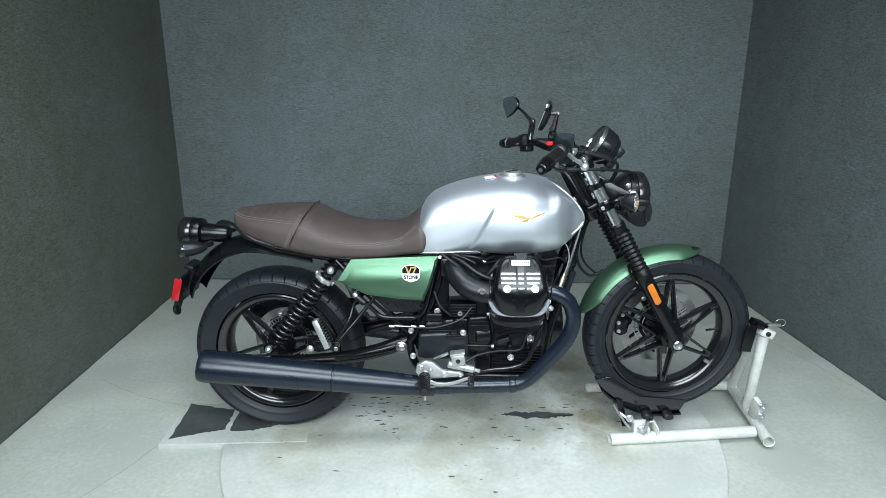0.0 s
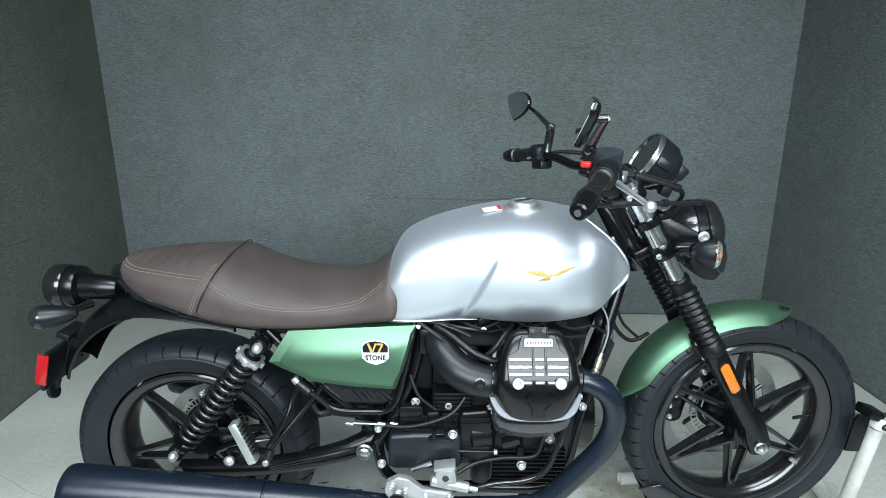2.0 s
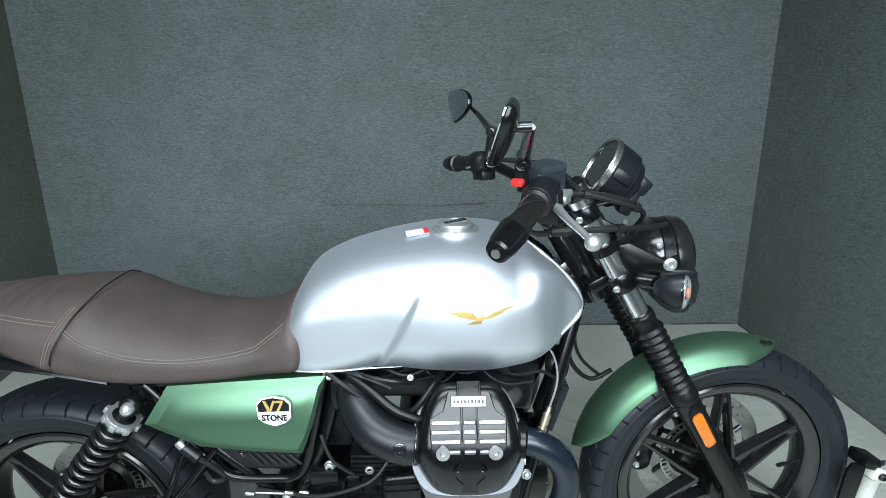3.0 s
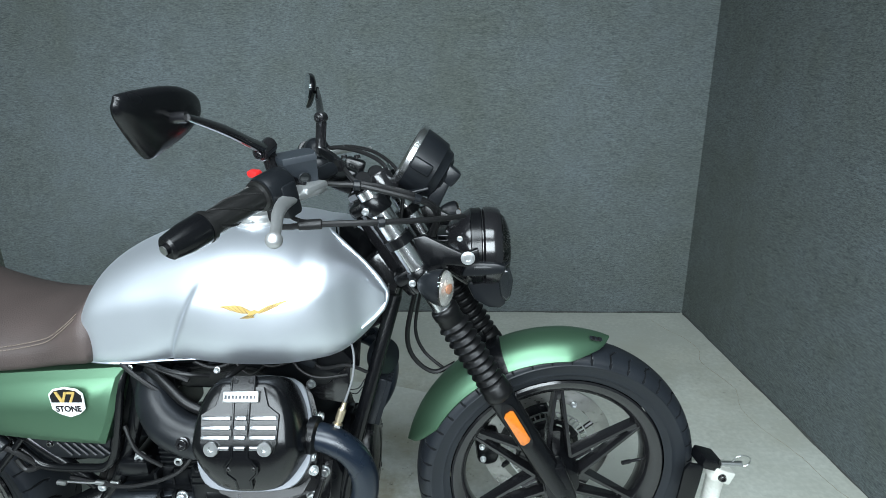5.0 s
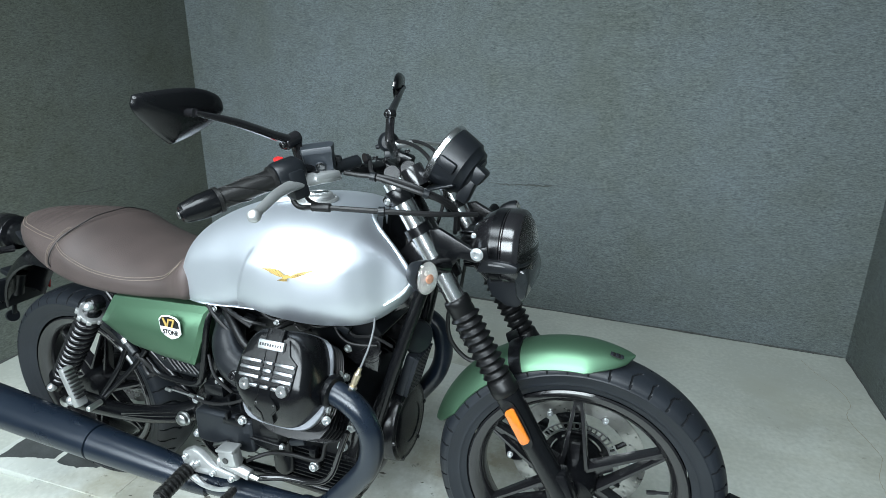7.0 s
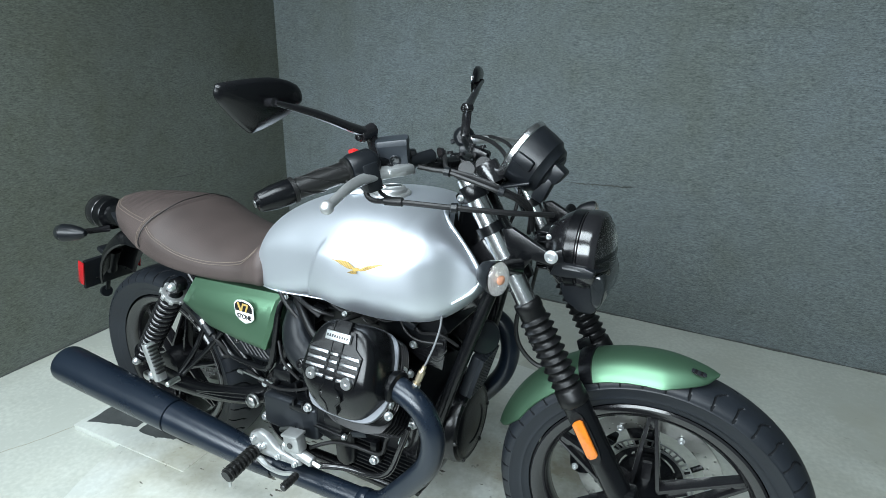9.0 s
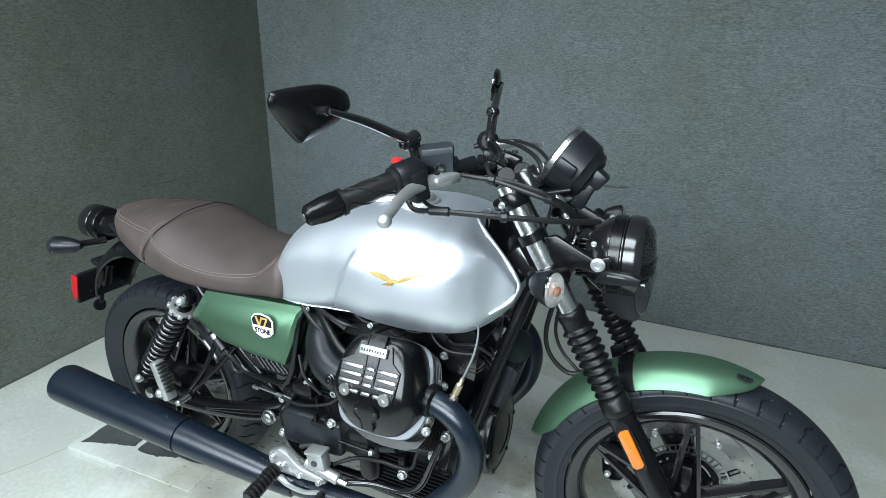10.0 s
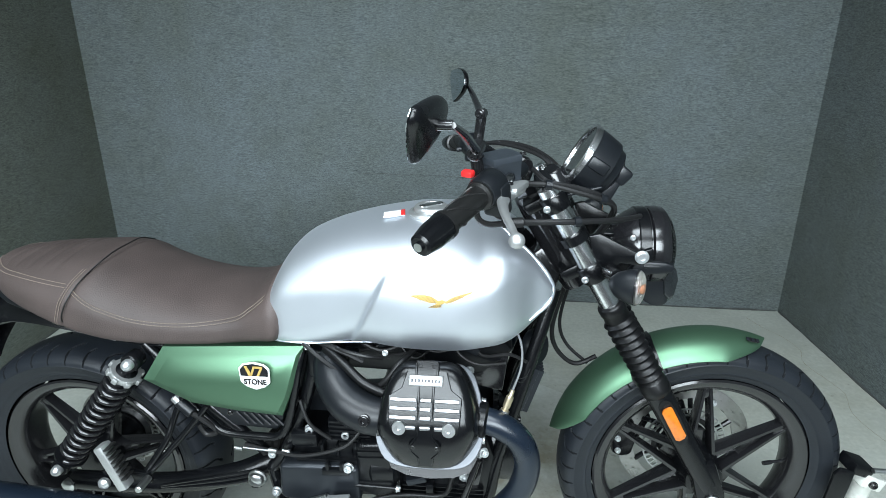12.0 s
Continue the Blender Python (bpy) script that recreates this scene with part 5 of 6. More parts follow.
for side in (-1, 1):
    for k in range(3):
        part("swingarm_rib", tube([(0.47, side * 0.142, 0.418 - 0.012 * k), (0.38, side * 0.144, 0.396 - 0.012 * k), (0.24, side * 0.143, 0.358 - 0.004 * k)], 0.0028, 6), SATIN, swing)
    part("pivot_cap", turned([(0.021, 0), (0.021, 0.004), (0.017, 0.006), (0.0165, 0.014), (0.013, 0.017), (0.0001, 0.0185)], basis((0.482, side * 0.148, 0.408), (0, side, 0)), 20), STEEL, swing, "steel pivot bolt")
    part("axle_end", turned([(0.016, 0), (0.016, 0.012), (0.01, 0.016), (0.0001, 0.016)], basis((0.0, side * 0.13, 0.333), (0, side, 0)), 16), STEEL, swing)
part("final_drive", turned([(0.0001, 0.06), (0.07, 0.06), (0.085, 0.075), (0.085, 0.12), (0.06, 0.14), (0.0001, 0.145)], basis((0, 0, 0.333), (0, 1, 0)), 32), ENGINE, bike)
part("rear_caliper", block((0.09, 0.05, 0.06), pose(0.12, 0.08, 0.40, 0, 30, 0), 0.012), SATIN, bike)

# exhausts
for side in (-1, 1):
    head = [(0.955, 0.203, 0.64), (1.003, 0.21, 0.637), (1.05, 0.213, 0.606), (1.07, 0.21, 0.545), (1.054, 0.205, 0.47), (1.002, 0.2, 0.395), (0.945, 0.197, 0.327), (0.91, 0.195, 0.298), (0.86, 0.195, 0.287), (0.7, 0.198, 0.283), (0.56, 0.205, 0.285)]
    pipe = part("exhaust_pipe", tube(mirrored(head, side), [0.0255] * 9 + [0.027, 0.03], 22, 8), PIPE, bike, "matt black exhaust pipe")
    part("exhaust_flange", turned([(0.02, -0.012), (0.036, -0.01), (0.036, 0.004), (0.03, 0.008), (0.02, 0.01)], basis((0.982, side * 0.207, 0.638), (1, 0.1 * side, -0.1)), 28, closed=True), ENGINE, pipe)
    for sgn in (-1, 1):
        bolt((0.978, side * (0.19 + sgn * -0.04), 0.626 + sgn * 0.014), (1, 0, 0), pipe)
    part("pipe_joint", turned([(0.0275, -0.012), (0.029, -0.01), (0.029, 0.01), (0.0275, 0.012)], basis((0.875, side * 0.195, 0.288), (1, 0, 0.1)), 24, closed=True), PIPE, pipe)
    # silencer: a swelling cone, rising to the back
    a, b = Vector((0.60, side * 0.207, 0.281)), Vector((-0.19, side * 0.263, 0.39))
    d = (b - a).normalized()
    L = (b - a).length
    m = basis(a, d)
    prof = [(0.0001, 0.0), (0.03, 0.0), (0.034, 0.04), (0.04, 0.16), (0.0445, 0.30), (0.0462, 0.350), (0.0425, 0.3515), (0.0425, 0.3555), (0.0472, 0.357), (0.0505, 0.50), (0.0535, 0.66), (0.055, L - 0.02), (0.054, L - 0.006), (0.051, L), (0.048, L - 0.003), (0.044, L - 0.02), (0.0001, L - 0.022)]
    sil = part("silencer", turned(prof, m, 48), PIPE, pipe, "matt black conical silencer", 50)
    part("silencer_outlet", turned([(0.018, L - 0.03), (0.022, L - 0.03), (0.022, L - 0.006), (0.018, L - 0.006)], m, 28, closed=True), PIPE, pipe)

# engine
E_X = 0.882
crank = part("crankcase", plate([(0.79, 0.29), (0.985, 0.29), (1.005, 0.33), (1.01, 0.47), (0.985, 0.55), (0.93, 0.6), (0.8, 0.6), (0.755, 0.56), (0.75, 0.4)], -0.115, 0.115, 0.018), ENGINE, bike, "black finned engine crankcase")
for k in range(9):
    part("crankcase_fin", block((0.20, 0.25, 0.0035), pose(0.885, 0, 0.30 + 0.0115 * k), 0.001), ENGINE, crank)
part("alternator_cover", turned([(0.103, 0.0), (0.103, 0.012), (0.099, 0.014), (0.099, 0.05), (0.096, 0.058), (0.088, 0.062), (0.084, 0.0605), (0.08, 0.0605), (0.076, 0.063), (0.05, 0.065), (0.047, 0.063), (0.03, 0.065), (0.0001, 0.066)], basis((1.0, 0, 0.447), (1, 0, 0)), 48), SATIN, crank, "round black front cover")
for k in range(6):
    a = math.pi / 3 * k
    bolt((1.058, 0.09 * math.cos(a), 0.447 + 0.09 * math.sin(a)), (1, 0, 0), crank, BOLT_DARK, s=0.9)
gear = part("gearbox", plate([(0.525, 0.38), (0.53, 0.47), (0.56, 0.495), (0.6, 0.5), (0.77, 0.515), (0.79, 0.42), (0.77, 0.35), (0.6, 0.34)], -0.125, 0.125, 0.02), ENGINE, bike, "black gearbox casing")
part("starter", plate([(0.54, 0.378), (0.545, 0.466), (0.6, 0.47), (0.668, 0.472), (0.72, 0.468), (0.722, 0.38), (0.7, 0.374), (0.56, 0.372)], -0.172, -0.09, 0.022, seg=4), ENGINE_GREY, gear, "grey cast starter casing")
part("starter_housing", plate([(0.712, 0.402), (0.715, 0.53), (0.79, 0.538), (0.797, 0.5), (0.797, 0.405), (0.76, 0.39)], -0.168, -0.09, 0.012, seg=3), ENGINE, gear, "black bell-shaped starter housing")
for z in (0.515, 0.5, 0.436):
    part("housing_rib", block((0.07, 0.012, 0.004), pose(0.755, -0.165, z, 0, -3, 0), 0.0015), ENGINE, gear)
part("starter_clip", block((0.06, 0.016, 0.014), pose(0.672, -0.172, 0.462, 0, -2, 0), 0.003), ENGINE, gear)
for x in (0.655, 0.685):
    part("starter_clip", block((0.008, 0.014, 0.03), pose(x, -0.172, 0.47), 0.002), ENGINE, gear)
part("starter_rod", rod((0.71, -0.168, 0.424), (0.8, -0.168, 0.422), 0.0045, 10), ENGINE, gear)
bolt((0.8, -0.168, 0.422), (1, 0, 0), gear, BOLT, 0.9)
part("gearbox_lug", block((0.04, 0.03, 0.05), pose(0.765, -0.15, 0.46), 0.008), ENGINE, gear)
part("gearbox_lug", block((0.06, 0.03, 0.035), pose(0.6, -0.14, 0.52), 0.008), ENGINE, gear)
part("gearbox_lug", block((0.1, 0.05, 0.06), pose(0.7, -0.12, 0.545), 0.012), ENGINE, gear)
for k in range(5):
    part("gearbox_rib", block((0.09, 0.05, 0.005), pose(0.7, -0.125, 0.525 + 0.011 * k), 0.0015), ENGINE, gear)
part("starter_nose", block((0.1, 0.06, 0.08), pose(0.72, -0.115, 0.475), 0.01), ENGINE, gear)
for k in range(4):
    part("gearbox_rib", block((0.008, 0.03, 0.09), pose(0.635 + 0.034 * k, -0.13, 0.46), 0.003), ENGINE, gear)
part("gearbox_rib", block((0.16, 0.02, 0.01), pose(0.66, -0.148, 0.472), 0.003), ENGINE, gear)
part("gearbox_stud", rod((0.72, -0.135, 0.418), (0.788, -0.135, 0.416), 0.012, 14, bevel=0.003), ENGINE, gear)
bolt((0.788, -0.135, 0.416), (1, 0, 0), gear)
part("starter_nose", rod((0.735, -0.125, 0.455), (0.80, -0.12, 0.458), 0.05, 24, bevel=0.01), ENGINE, gear)
part("starter_nose", block((0.11, 0.05, 0.014), pose(0.765, -0.13, 0.487, 12, 4, 0), 0.004), ENGINE, gear)
part("wire_block", block((0.045, 0.03, 0.016), pose(0.842, -0.15, 0.44, 0, -18, 0), 0.004), ENGINE_GREY, gear)
part("bellhousing", plate([(0.745, 0.31), (0.775, 0.3), (0.8, 0.32), (0.81, 0.56), (0.77, 0.6), (0.74, 0.57)], -0.14, 0.14, 0.01), ENGINE, gear)
part("drive_boot", turned([(0.04, 0), (0.052, 0.008), (0.044, 0.016), (0.05, 0.024), (0.042, 0.032), (0.048, 0.04), (0.04, 0.048)], basis((0.525, -0.06, 0.42), (-1, 0, 0)), 28), GRIP, gear)
for x, z, y in ((0.516, 0.462, -0.128), (0.523, 0.374, -0.148), (0.61, 0.54, -0.136), (0.69, 0.535, -0.14), (0.70, 0.475, -0.172), (0.79, 0.53, -0.15), (0.845, 0.535, -0.16)):
    bolt((x, y, z), (0, -1, 0), gear, BOLT, 1.2)
part("sump", plate([(0.77, 0.255), (0.96, 0.255), (0.985, 0.29), (0.76, 0.29)], -0.095, 0.095, 0.008), ENGINE, bike)
for k in range(6):
    part("sump_fin", block((0.19, 0.2, 0.004), pose(0.87, 0, 0.262 + 0.005 * k)), ENGINE, crank)


def cylinder(side):
    """One finned barrel with its head and cover, along a slanting axis."""
    e = radians(40)
    axis, up = Vector((0, side * math.cos(e), math.sin(e))), Vector((0, -side * math.sin(e), math.cos(e)))
    o = Vector((E_X, 0, 0.434))

    def ring(shape, s, k=1.0, du=0.0):
        return [o + axis * s + Vector((1, 0, 0)) * x * k + up * (u * k + du) for x, u in shape]

    sq = rounded([(-0.085, -0.072), (-0.09, 0.06), (-0.06, 0.1), (0.06, 0.1), (0.09, 0.06), (0.085, -0.072)], 4)
    barrel = part("cylinder", skin(bmesh.new(), [ring(sq, 0.12, 0.58, 0.03), ring(sq, 0.286, 0.58, 0.03)]), ENGINE, bike, "black finned cylinder")
    barrel.matrix_basis = pose(0, side * 0.018, 0)
    for k in range(6):
        s = 0.142 + 0.0165 * k
        part("cooling_fin", skin(bmesh.new(), [ring(sq, s, 0.5, 0.03), ring(sq, s + 0.001, 0.9, 0.004), ring(sq, s + 0.0045, 0.9, 0.004), ring(sq, s + 0.0055, 0.5, 0.03)]), ENGINE, barrel)
    # cover: a machined edge over five thin fins, and a hull whose face leans back below
    edge_shape = rounded([(-0.058, 0.136), (0.058, 0.136), (0.093, 0.085), (0.1, 0.02), (0.098, -0.016), (0.07, -0.05), (0.0, -0.057), (-0.07, -0.05), (-0.098, -0.016), (-0.1, 0.02), (-0.093, 0.085)], 4)
    hull = rounded([(-0.054, 0.133), (0.0, 0.134), (0.054, 0.133), (0.086, 0.084), (0.095, 0.02), (0.09, -0.006), (0.056, -0.047), (0.0, -0.056), (-0.056, -0.047), (-0.09, -0.006), (-0.095, 0.02), (-0.086, 0.084)], 4)

    def crown(u):
        return float(np.interp(u, (-0.055, -0.035, -0.018, 0.0, 0.02, 0.06, 0.1, 0.136), (0.306, 0.330, 0.347, 0.361, 0.3695, 0.377, 0.3845, 0.386)))

    for k in range(5):
        s0 = 0.236 + 0.0104 * k
        part("cover_fin", skin(bmesh.new(), [ring(edge_shape, s0, 0.5, 0.02), ring(edge_shape, s0 + 0.0008, 0.97), ring(edge_shape, s0 + 0.0014, 0.985), ring(edge_shape, s0 + 0.0026, 0.985), ring(edge_shape, s0 + 0.0032, 0.97), ring(edge_shape, s0 + 0.004, 0.5, 0.02)]), SATIN, barrel, "", 20)
    part("cover_edge", skin(bmesh.new(), [ring(edge_shape, 0.287, 0.8), ring(edge_shape, 0.2875, 1.0), ring(edge_shape, 0.2915, 1.0), ring(edge_shape, 0.293, 0.985), ring(edge_shape, 0.2935, 0.85)]), ALLOY_EDGE, barrel, "machined cover edge")
    rings = [ring(hull, 0.288, 1.0)]
    for k, f in ((1.0, 0.1), (0.985, 0.35), (0.95, 0.62), (0.9, 0.82), (0.83, 0.94), (0.76, 0.985), (0.68, 1.0), (0.5, 1.0), (0.3, 1.0), (0.1, 1.0)):
        row = []
        for x, u in hull:
            uk = 0.04 + (u - 0.04) * k
            row.append(o + axis * (0.29 + (crown(uk) - 0.29) * f) + Vector((x * k, 0, 0)) + up * uk)
        rings.append(row)
    cover = part("rocker_cover", skin(bmesh.new(), rings), SATIN, barrel, "black rocker cover with polished ribs", 40)

    def at(x, u, lift=0.0):
        """A frame on the cover's face, its y up along the face, its z outwards."""
        slope = (crown(u + 0.006) - crown(u - 0.006)) / 0.012
        v = (up + axis * slope).normalized()
        n = (axis - up * slope).normalized()
        f = Matrix((Vector((1, 0, 0)), v, n)).transposed().to_4x4()
        f.translation = o + axis * crown(u) + up * u + Vector((x, 0, 0)) + n * lift
        return f

    def relief(rows, h, e=0.0015):
        """A raised strip on the face: rows of (height along it, left, right)."""
        out = []
        for u, l, r in rows:
            f = at(0, u)
            out.append([f @ Vector(q) for q in ((l, 0, -0.004), (l, 0, h - e), (l + e, 0, h), (r - e, 0, h), (r, 0, h - e), (r, 0, -0.004))])
        return skin(bmesh.new(), out)

    part("cover_pad", relief([(0.108, -0.036, 0.036), (0.078, -0.045, 0.045), (0.064, -0.068, 0.064), (0.02, -0.066, 0.062), (0.004, -0.06, 0.056), (-0.004, -0.035, 0.035)], 0.003), SATIN, barrel, "", 25)
    for s in (-1, 1):
        part("cover_spine", relief([(0.122, s * 0.019 - 0.002, s * 0.019 + 0.002), (0.1, s * 0.019 - 0.002, s * 0.019 + 0.002), (0.082, s * 0.013 - 0.002, s * 0.013 + 0.002), (0.0, s * 0.013 - 0.002, s * 0.013 + 0.002), (-0.014, s * 0.026 - 0.0025, s * 0.026 + 0.0025), (-0.024, s * 0.026 - 0.0025, s * 0.026 + 0.0025), (-0.034, s * 0.013 - 0.002, s * 0.013 + 0.002), (-0.048, s * 0.012 - 0.002, s * 0.012 + 0.002)], 0.0062, 0.001), SATIN, barrel, "", 25)
        bolt(at(s * 0.021, -0.018, 0.001).translation, at(0, -0.018).col[2].to_3d(), barrel, BOLT_DARK, 0.7)
        bolt(at(s * 0.0125, 0.117, 0.001).translation, axis, barrel, BOLT_DARK, 0.75)
    part("cover_spine", relief([(0.126, -0.02, 0.02), (0.1, -0.02, 0.02), (0.082, -0.012, 0.012), (0.0, -0.012, 0.012), (-0.016, -0.024, 0.024), (-0.024, -0.024, 0.024), (-0.034, -0.012, 0.012), (-0.048, -0.011, 0.011)], 0.0046, 0.001), SATIN, barrel, "", 25)
    for r in range(4):
        u = 0.0585 - 0.0152 * r
        spans = ((-0.064, -0.0165), (-0.0095, 0.0095), (0.0165, 0.060)) if r < 3 else ((-0.034, -0.0165), (-0.0095, 0.0095), (0.0165, 0.031))
        for x0, x1 in spans:
            part("polished_rib", block((x1 - x0, 0.0066, 0.005), at((x0 + x1) / 2, u, 0.0045), 0.0014), POLISHED, barrel)
    for x in (-0.0455, 0.0425):
        part("cover_bolt", turned([(0.0125, 0), (0.0125, 0.006), (0.0118, 0.0075), (0.005, 0.0075), (0.004, 0.004), (0.0001, 0.004)], at(x, 0.0125, 0.002), 24), STEEL, barrel, "bright cover bolt")
    plq = part("name_plate", block((0.06, 0.0185, 0.008), at(-0.001, 0.0925, 0.006), 0.002), ALLOY, barrel, "small alloy name plate")
    for k in range(9):
        part("plate_bar", block((0.0036, 0.0055, 0.0012), at(-0.025 + 0.006 * k, 0.0925, 0.0102)), ENGINE_GREY, plq)
    # exhaust port and side bolts
    part("exhaust_port", rod((0.92, side * 0.2, 0.641), (0.976, side * 0.206, 0.638), 0.033, 24, bevel=0.004), ENGINE, barrel)
    for x, y, z in ((0.985, 0.225, 0.595), (0.968, 0.14, 0.65)):
        bolt((x, side * y, z), (0.5, side * 0.8, 0.1), barrel)
    # inlet
    part("inlet_duct", tube([(0.815, side * 0.185, 0.632), (0.765, side * 0.187, 0.636), (0.715, side * 0.172, 0.652), (0.678, side * 0.14, 0.682), (0.66, side * 0.1, 0.71)], [0.036, 0.0385, 0.0395, 0.037, 0.032], 22, 8), PLASTIC, barrel, "black inlet duct")
    for k in range(8):
        part("duct_stud", turned([(0.004, 0), (0.003, 0.003), (0.0001, 0.0035)], basis((0.69 + 0.011 * k, side * (0.185 + 0.005 * min(k, 5)), 0.685 - 0.0055 * k), (0, side, 0.3)), 10), PLASTIC, barrel)
    part("inlet_clamp", turned([(0.0425, -0.006), (0.045, -0.005), (0.045, 0.005), (0.0425, 0.006)], basis((0.79, side * 0.186, 0.634), (1, 0, -0.1)), 28, closed=True), BLACK, barrel)
    part("throttle_body", block((0.07, 0.07, 0.07), pose(0.655, side * 0.09, 0.7), 0.012), ENGINE, barrel)
    bolt((0.76, side * 0.224, 0.65), (0, side, 0.3), barrel, BOLT_DARK, 1.6)
    part("vacuum_hose", tube([(0.80, side * 0.175, 0.675), (0.75, side * 0.17, 0.695), (0.70, side * 0.145, 0.725), (0.66, side * 0.12, 0.74)], 0.009, 12), GAITER, barrel)


cylinder(-1)
cylinder(1)

# engine's front hangers, sensor, coil, horn
for side in (-1, 1):
    hang = part("engine_hanger", plate([(0.925, 0.71), (1.03, 0.71), (1.02, 0.62), (0.965, 0.63), (0.93, 0.65)], side * 0.07, side * 0.078, 0.002), BLACK, bike)
    bolt((0.95, side * 0.079, 0.672), (0, side, 0), hang, BOLT, 1.25)
    bracket = part("lower_hanger", plate([(0.955, 0.515), (0.99, 0.515), (0.972, 0.38), (0.93, 0.39), (0.93, 0.44)], side * 0.112, side * 0.12, 0.002), BLACK, bike)
    for x, z in ((0.97, 0.492), (0.942, 0.43)):
        bolt((x, side * 0.121, z), (0, side, 0), bracket, BOLT, 1.4)
    bolt((0.871, side * 0.142, 0.367), (0, side, 0), bracket, BOLT, 1.3)
    part("case_boss", rod((0.871, side * 0.11, 0.367), (0.871, side * 0.142, 0.367), 0.014, 14, bevel=0.003), ENGINE, bracket)
    part("hose_clip", block((0.018, 0.02, 0.05), pose(0.868, side * 0.135, 0.39), 0.004), ENGINE, bracket)
sm = basis((1.02, -0.196, 0.646), (0.35, 0.25, 1)) @ Matrix.Diagonal((0.8, 0.8, 0.85, 1))
sensor = part("lambda_sensor", turned([(0.0105, 0), (0.0105, 0.014), (0.0075, 0.015), (0.0075, 0.02), (0.0095, 0.021), (0.0095, 0.045), (0.006, 0.049), (0.0055, 0.062), (0.0001, 0.063)], sm, 12), BRASS, bike, "pale brass exhaust sensor")
part("sensor_nut", turned([(0.0125, 0.003), (0.0125, 0.012), (0.0001, 0.0125)], sm, 6), STEEL, sensor)
part("sensor_wire", tube([sm @ Vector((0, 0, 0.06)), (1.052, -0.17, 0.74), (1.05, -0.14, 0.775), (1.03, -0.1, 0.80)], 0.0022, 8), WIRE, bike, "grey sheathed wire")
for pts, r in (([(1.04, -0.18, 0.715), (1.055, -0.165, 0.70), (1.065, -0.15, 0.705)], 0.001), ([(1.042, -0.18, 0.718), (1.06, -0.165, 0.712), (1.07, -0.15, 0.722)], 0.001)):
    part("tie_tail", tube(pts, r, 6), PIPING, sensor)
part("spark_wire", tube([(0.78, -0.15, 0.73), (0.75, -0.17, 0.745), (0.7, -0.16, 0.75), (0.66, -0.12, 0.745)], 0.004, 8), PIPING, bike)
part("breather_hose", tube([(0.84, -0.13, 0.74), (0.82, -0.17, 0.735), (0.79, -0.185, 0.7), (0.76, -0.17, 0.67)], 0.006, 10), PIPING, bike)
for pts, r in (([(0.62, -0.15, 0.755), (0.65, -0.165, 0.74), (0.69, -0.17, 0.71), (0.715, -0.165, 0.69)], 0.0045), ([(0.64, -0.13, 0.75), (0.69, -0.15, 0.745), (0.74, -0.15, 0.72)], 0.006), ([(0.46, -0.14, 0.49), (0.52, -0.152, 0.487), (0.6, -0.165, 0.49), (0.69, -0.165, 0.52), (0.73, -0.15, 0.56)], 0.004), ([(0.6, -0.15, 0.62), (0.62, -0.16, 0.57), (0.66, -0.155, 0.53)], 0.004)):
    part("cable", tube(pts, r, 8), PIPING, bike)
link = part("selector_link", rod((0.452, -0.15, 0.489), (0.565, -0.156, 0.487), 0.0024, 10), STEEL, bike, "thin steel linkage rod")
for x in (0.452, 0.53, 0.56):
    part("link_end", rod((x - 0.012, -0.152, 0.489), (x + 0.008, -0.154, 0.488), 0.0052, 10, bevel=0.0015), STEEL, link)
reg = part("regulator", block((0.022, 0.09, 0.115), pose(1.072, -0.005, 0.605, 0, 17, 0), 0.005), ENGINE_GREY, bike, "finned grey voltage regulator")
for k in range(8):
    part("regulator_fin", block((0.012, 0.005, 0.11), pose(1.086, -0.045 + 0.0115 * k, 0.601, 0, 17, 0)), ENGINE_GREY, reg)
part("horn", turned([(0.0001, -0.02), (0.02, -0.02), (0.038, -0.012), (0.04, 0.0), (0.036, 0.008), (0.0001, 0.012)], basis((1.09, -0.013, 0.693), (0.75, -0.6, 0.2)), 32), PLASTIC, bike, "round black horn")
part("fuse_box", block((0.05, 0.07, 0.06), pose(0.7, 0.0, 0.66), 0.01), PLASTIC, bike)
part("wiring_tray", plate([(0.64, 0.76), (1.0, 0.77), (1.04, 0.72), (0.98, 0.665), (0.9, 0.655), (0.7, 0.66), (0.64, 0.68)], -0.085, 0.085, 0.01), ENGINE, bike, "dark tray full of wiring")
rnd = random.Random(5)
for k in range(9):
    x = 0.64 + 0.042 * k
    y = -0.088 - 0.02 * rnd.random()
    z = 0.69 + 0.05 * rnd.random()
    pts = [(x - 0.03, y + 0.02, z + 0.03), (x, y, z), (x + 0.03 + 0.04 * rnd.random(), y - 0.005, z + rnd.uniform(-0.02, 0.02)), (x + 0.09, y + 0.01, z + rnd.uniform(-0.02, 0.04))]
    part("cable", tube(pts, rnd.choice((0.0025, 0.0035, 0.005)), 8), PIPING, bike)
for x, y, z, a in ((0.705, -0.11, 0.715, 20), (0.775, -0.10, 0.74, -15), (0.955, -0.105, 0.735, 30), (0.66, -0.125, 0.665, 40)):
    part("connector", block((0.03, 0.018, 0.016), pose(x, y, z, 0, a, 10), 0.003), PLASTIC, bike)
for x, y, z in ((0.62, -0.13, 0.735), (0.775, -0.105, 0.715), (0.93, -0.09, 0.745), (0.84, -0.088, 0.755)):
    bolt((x, y, z), (0, -1, 0.3), bike, BOLT, 0.7)
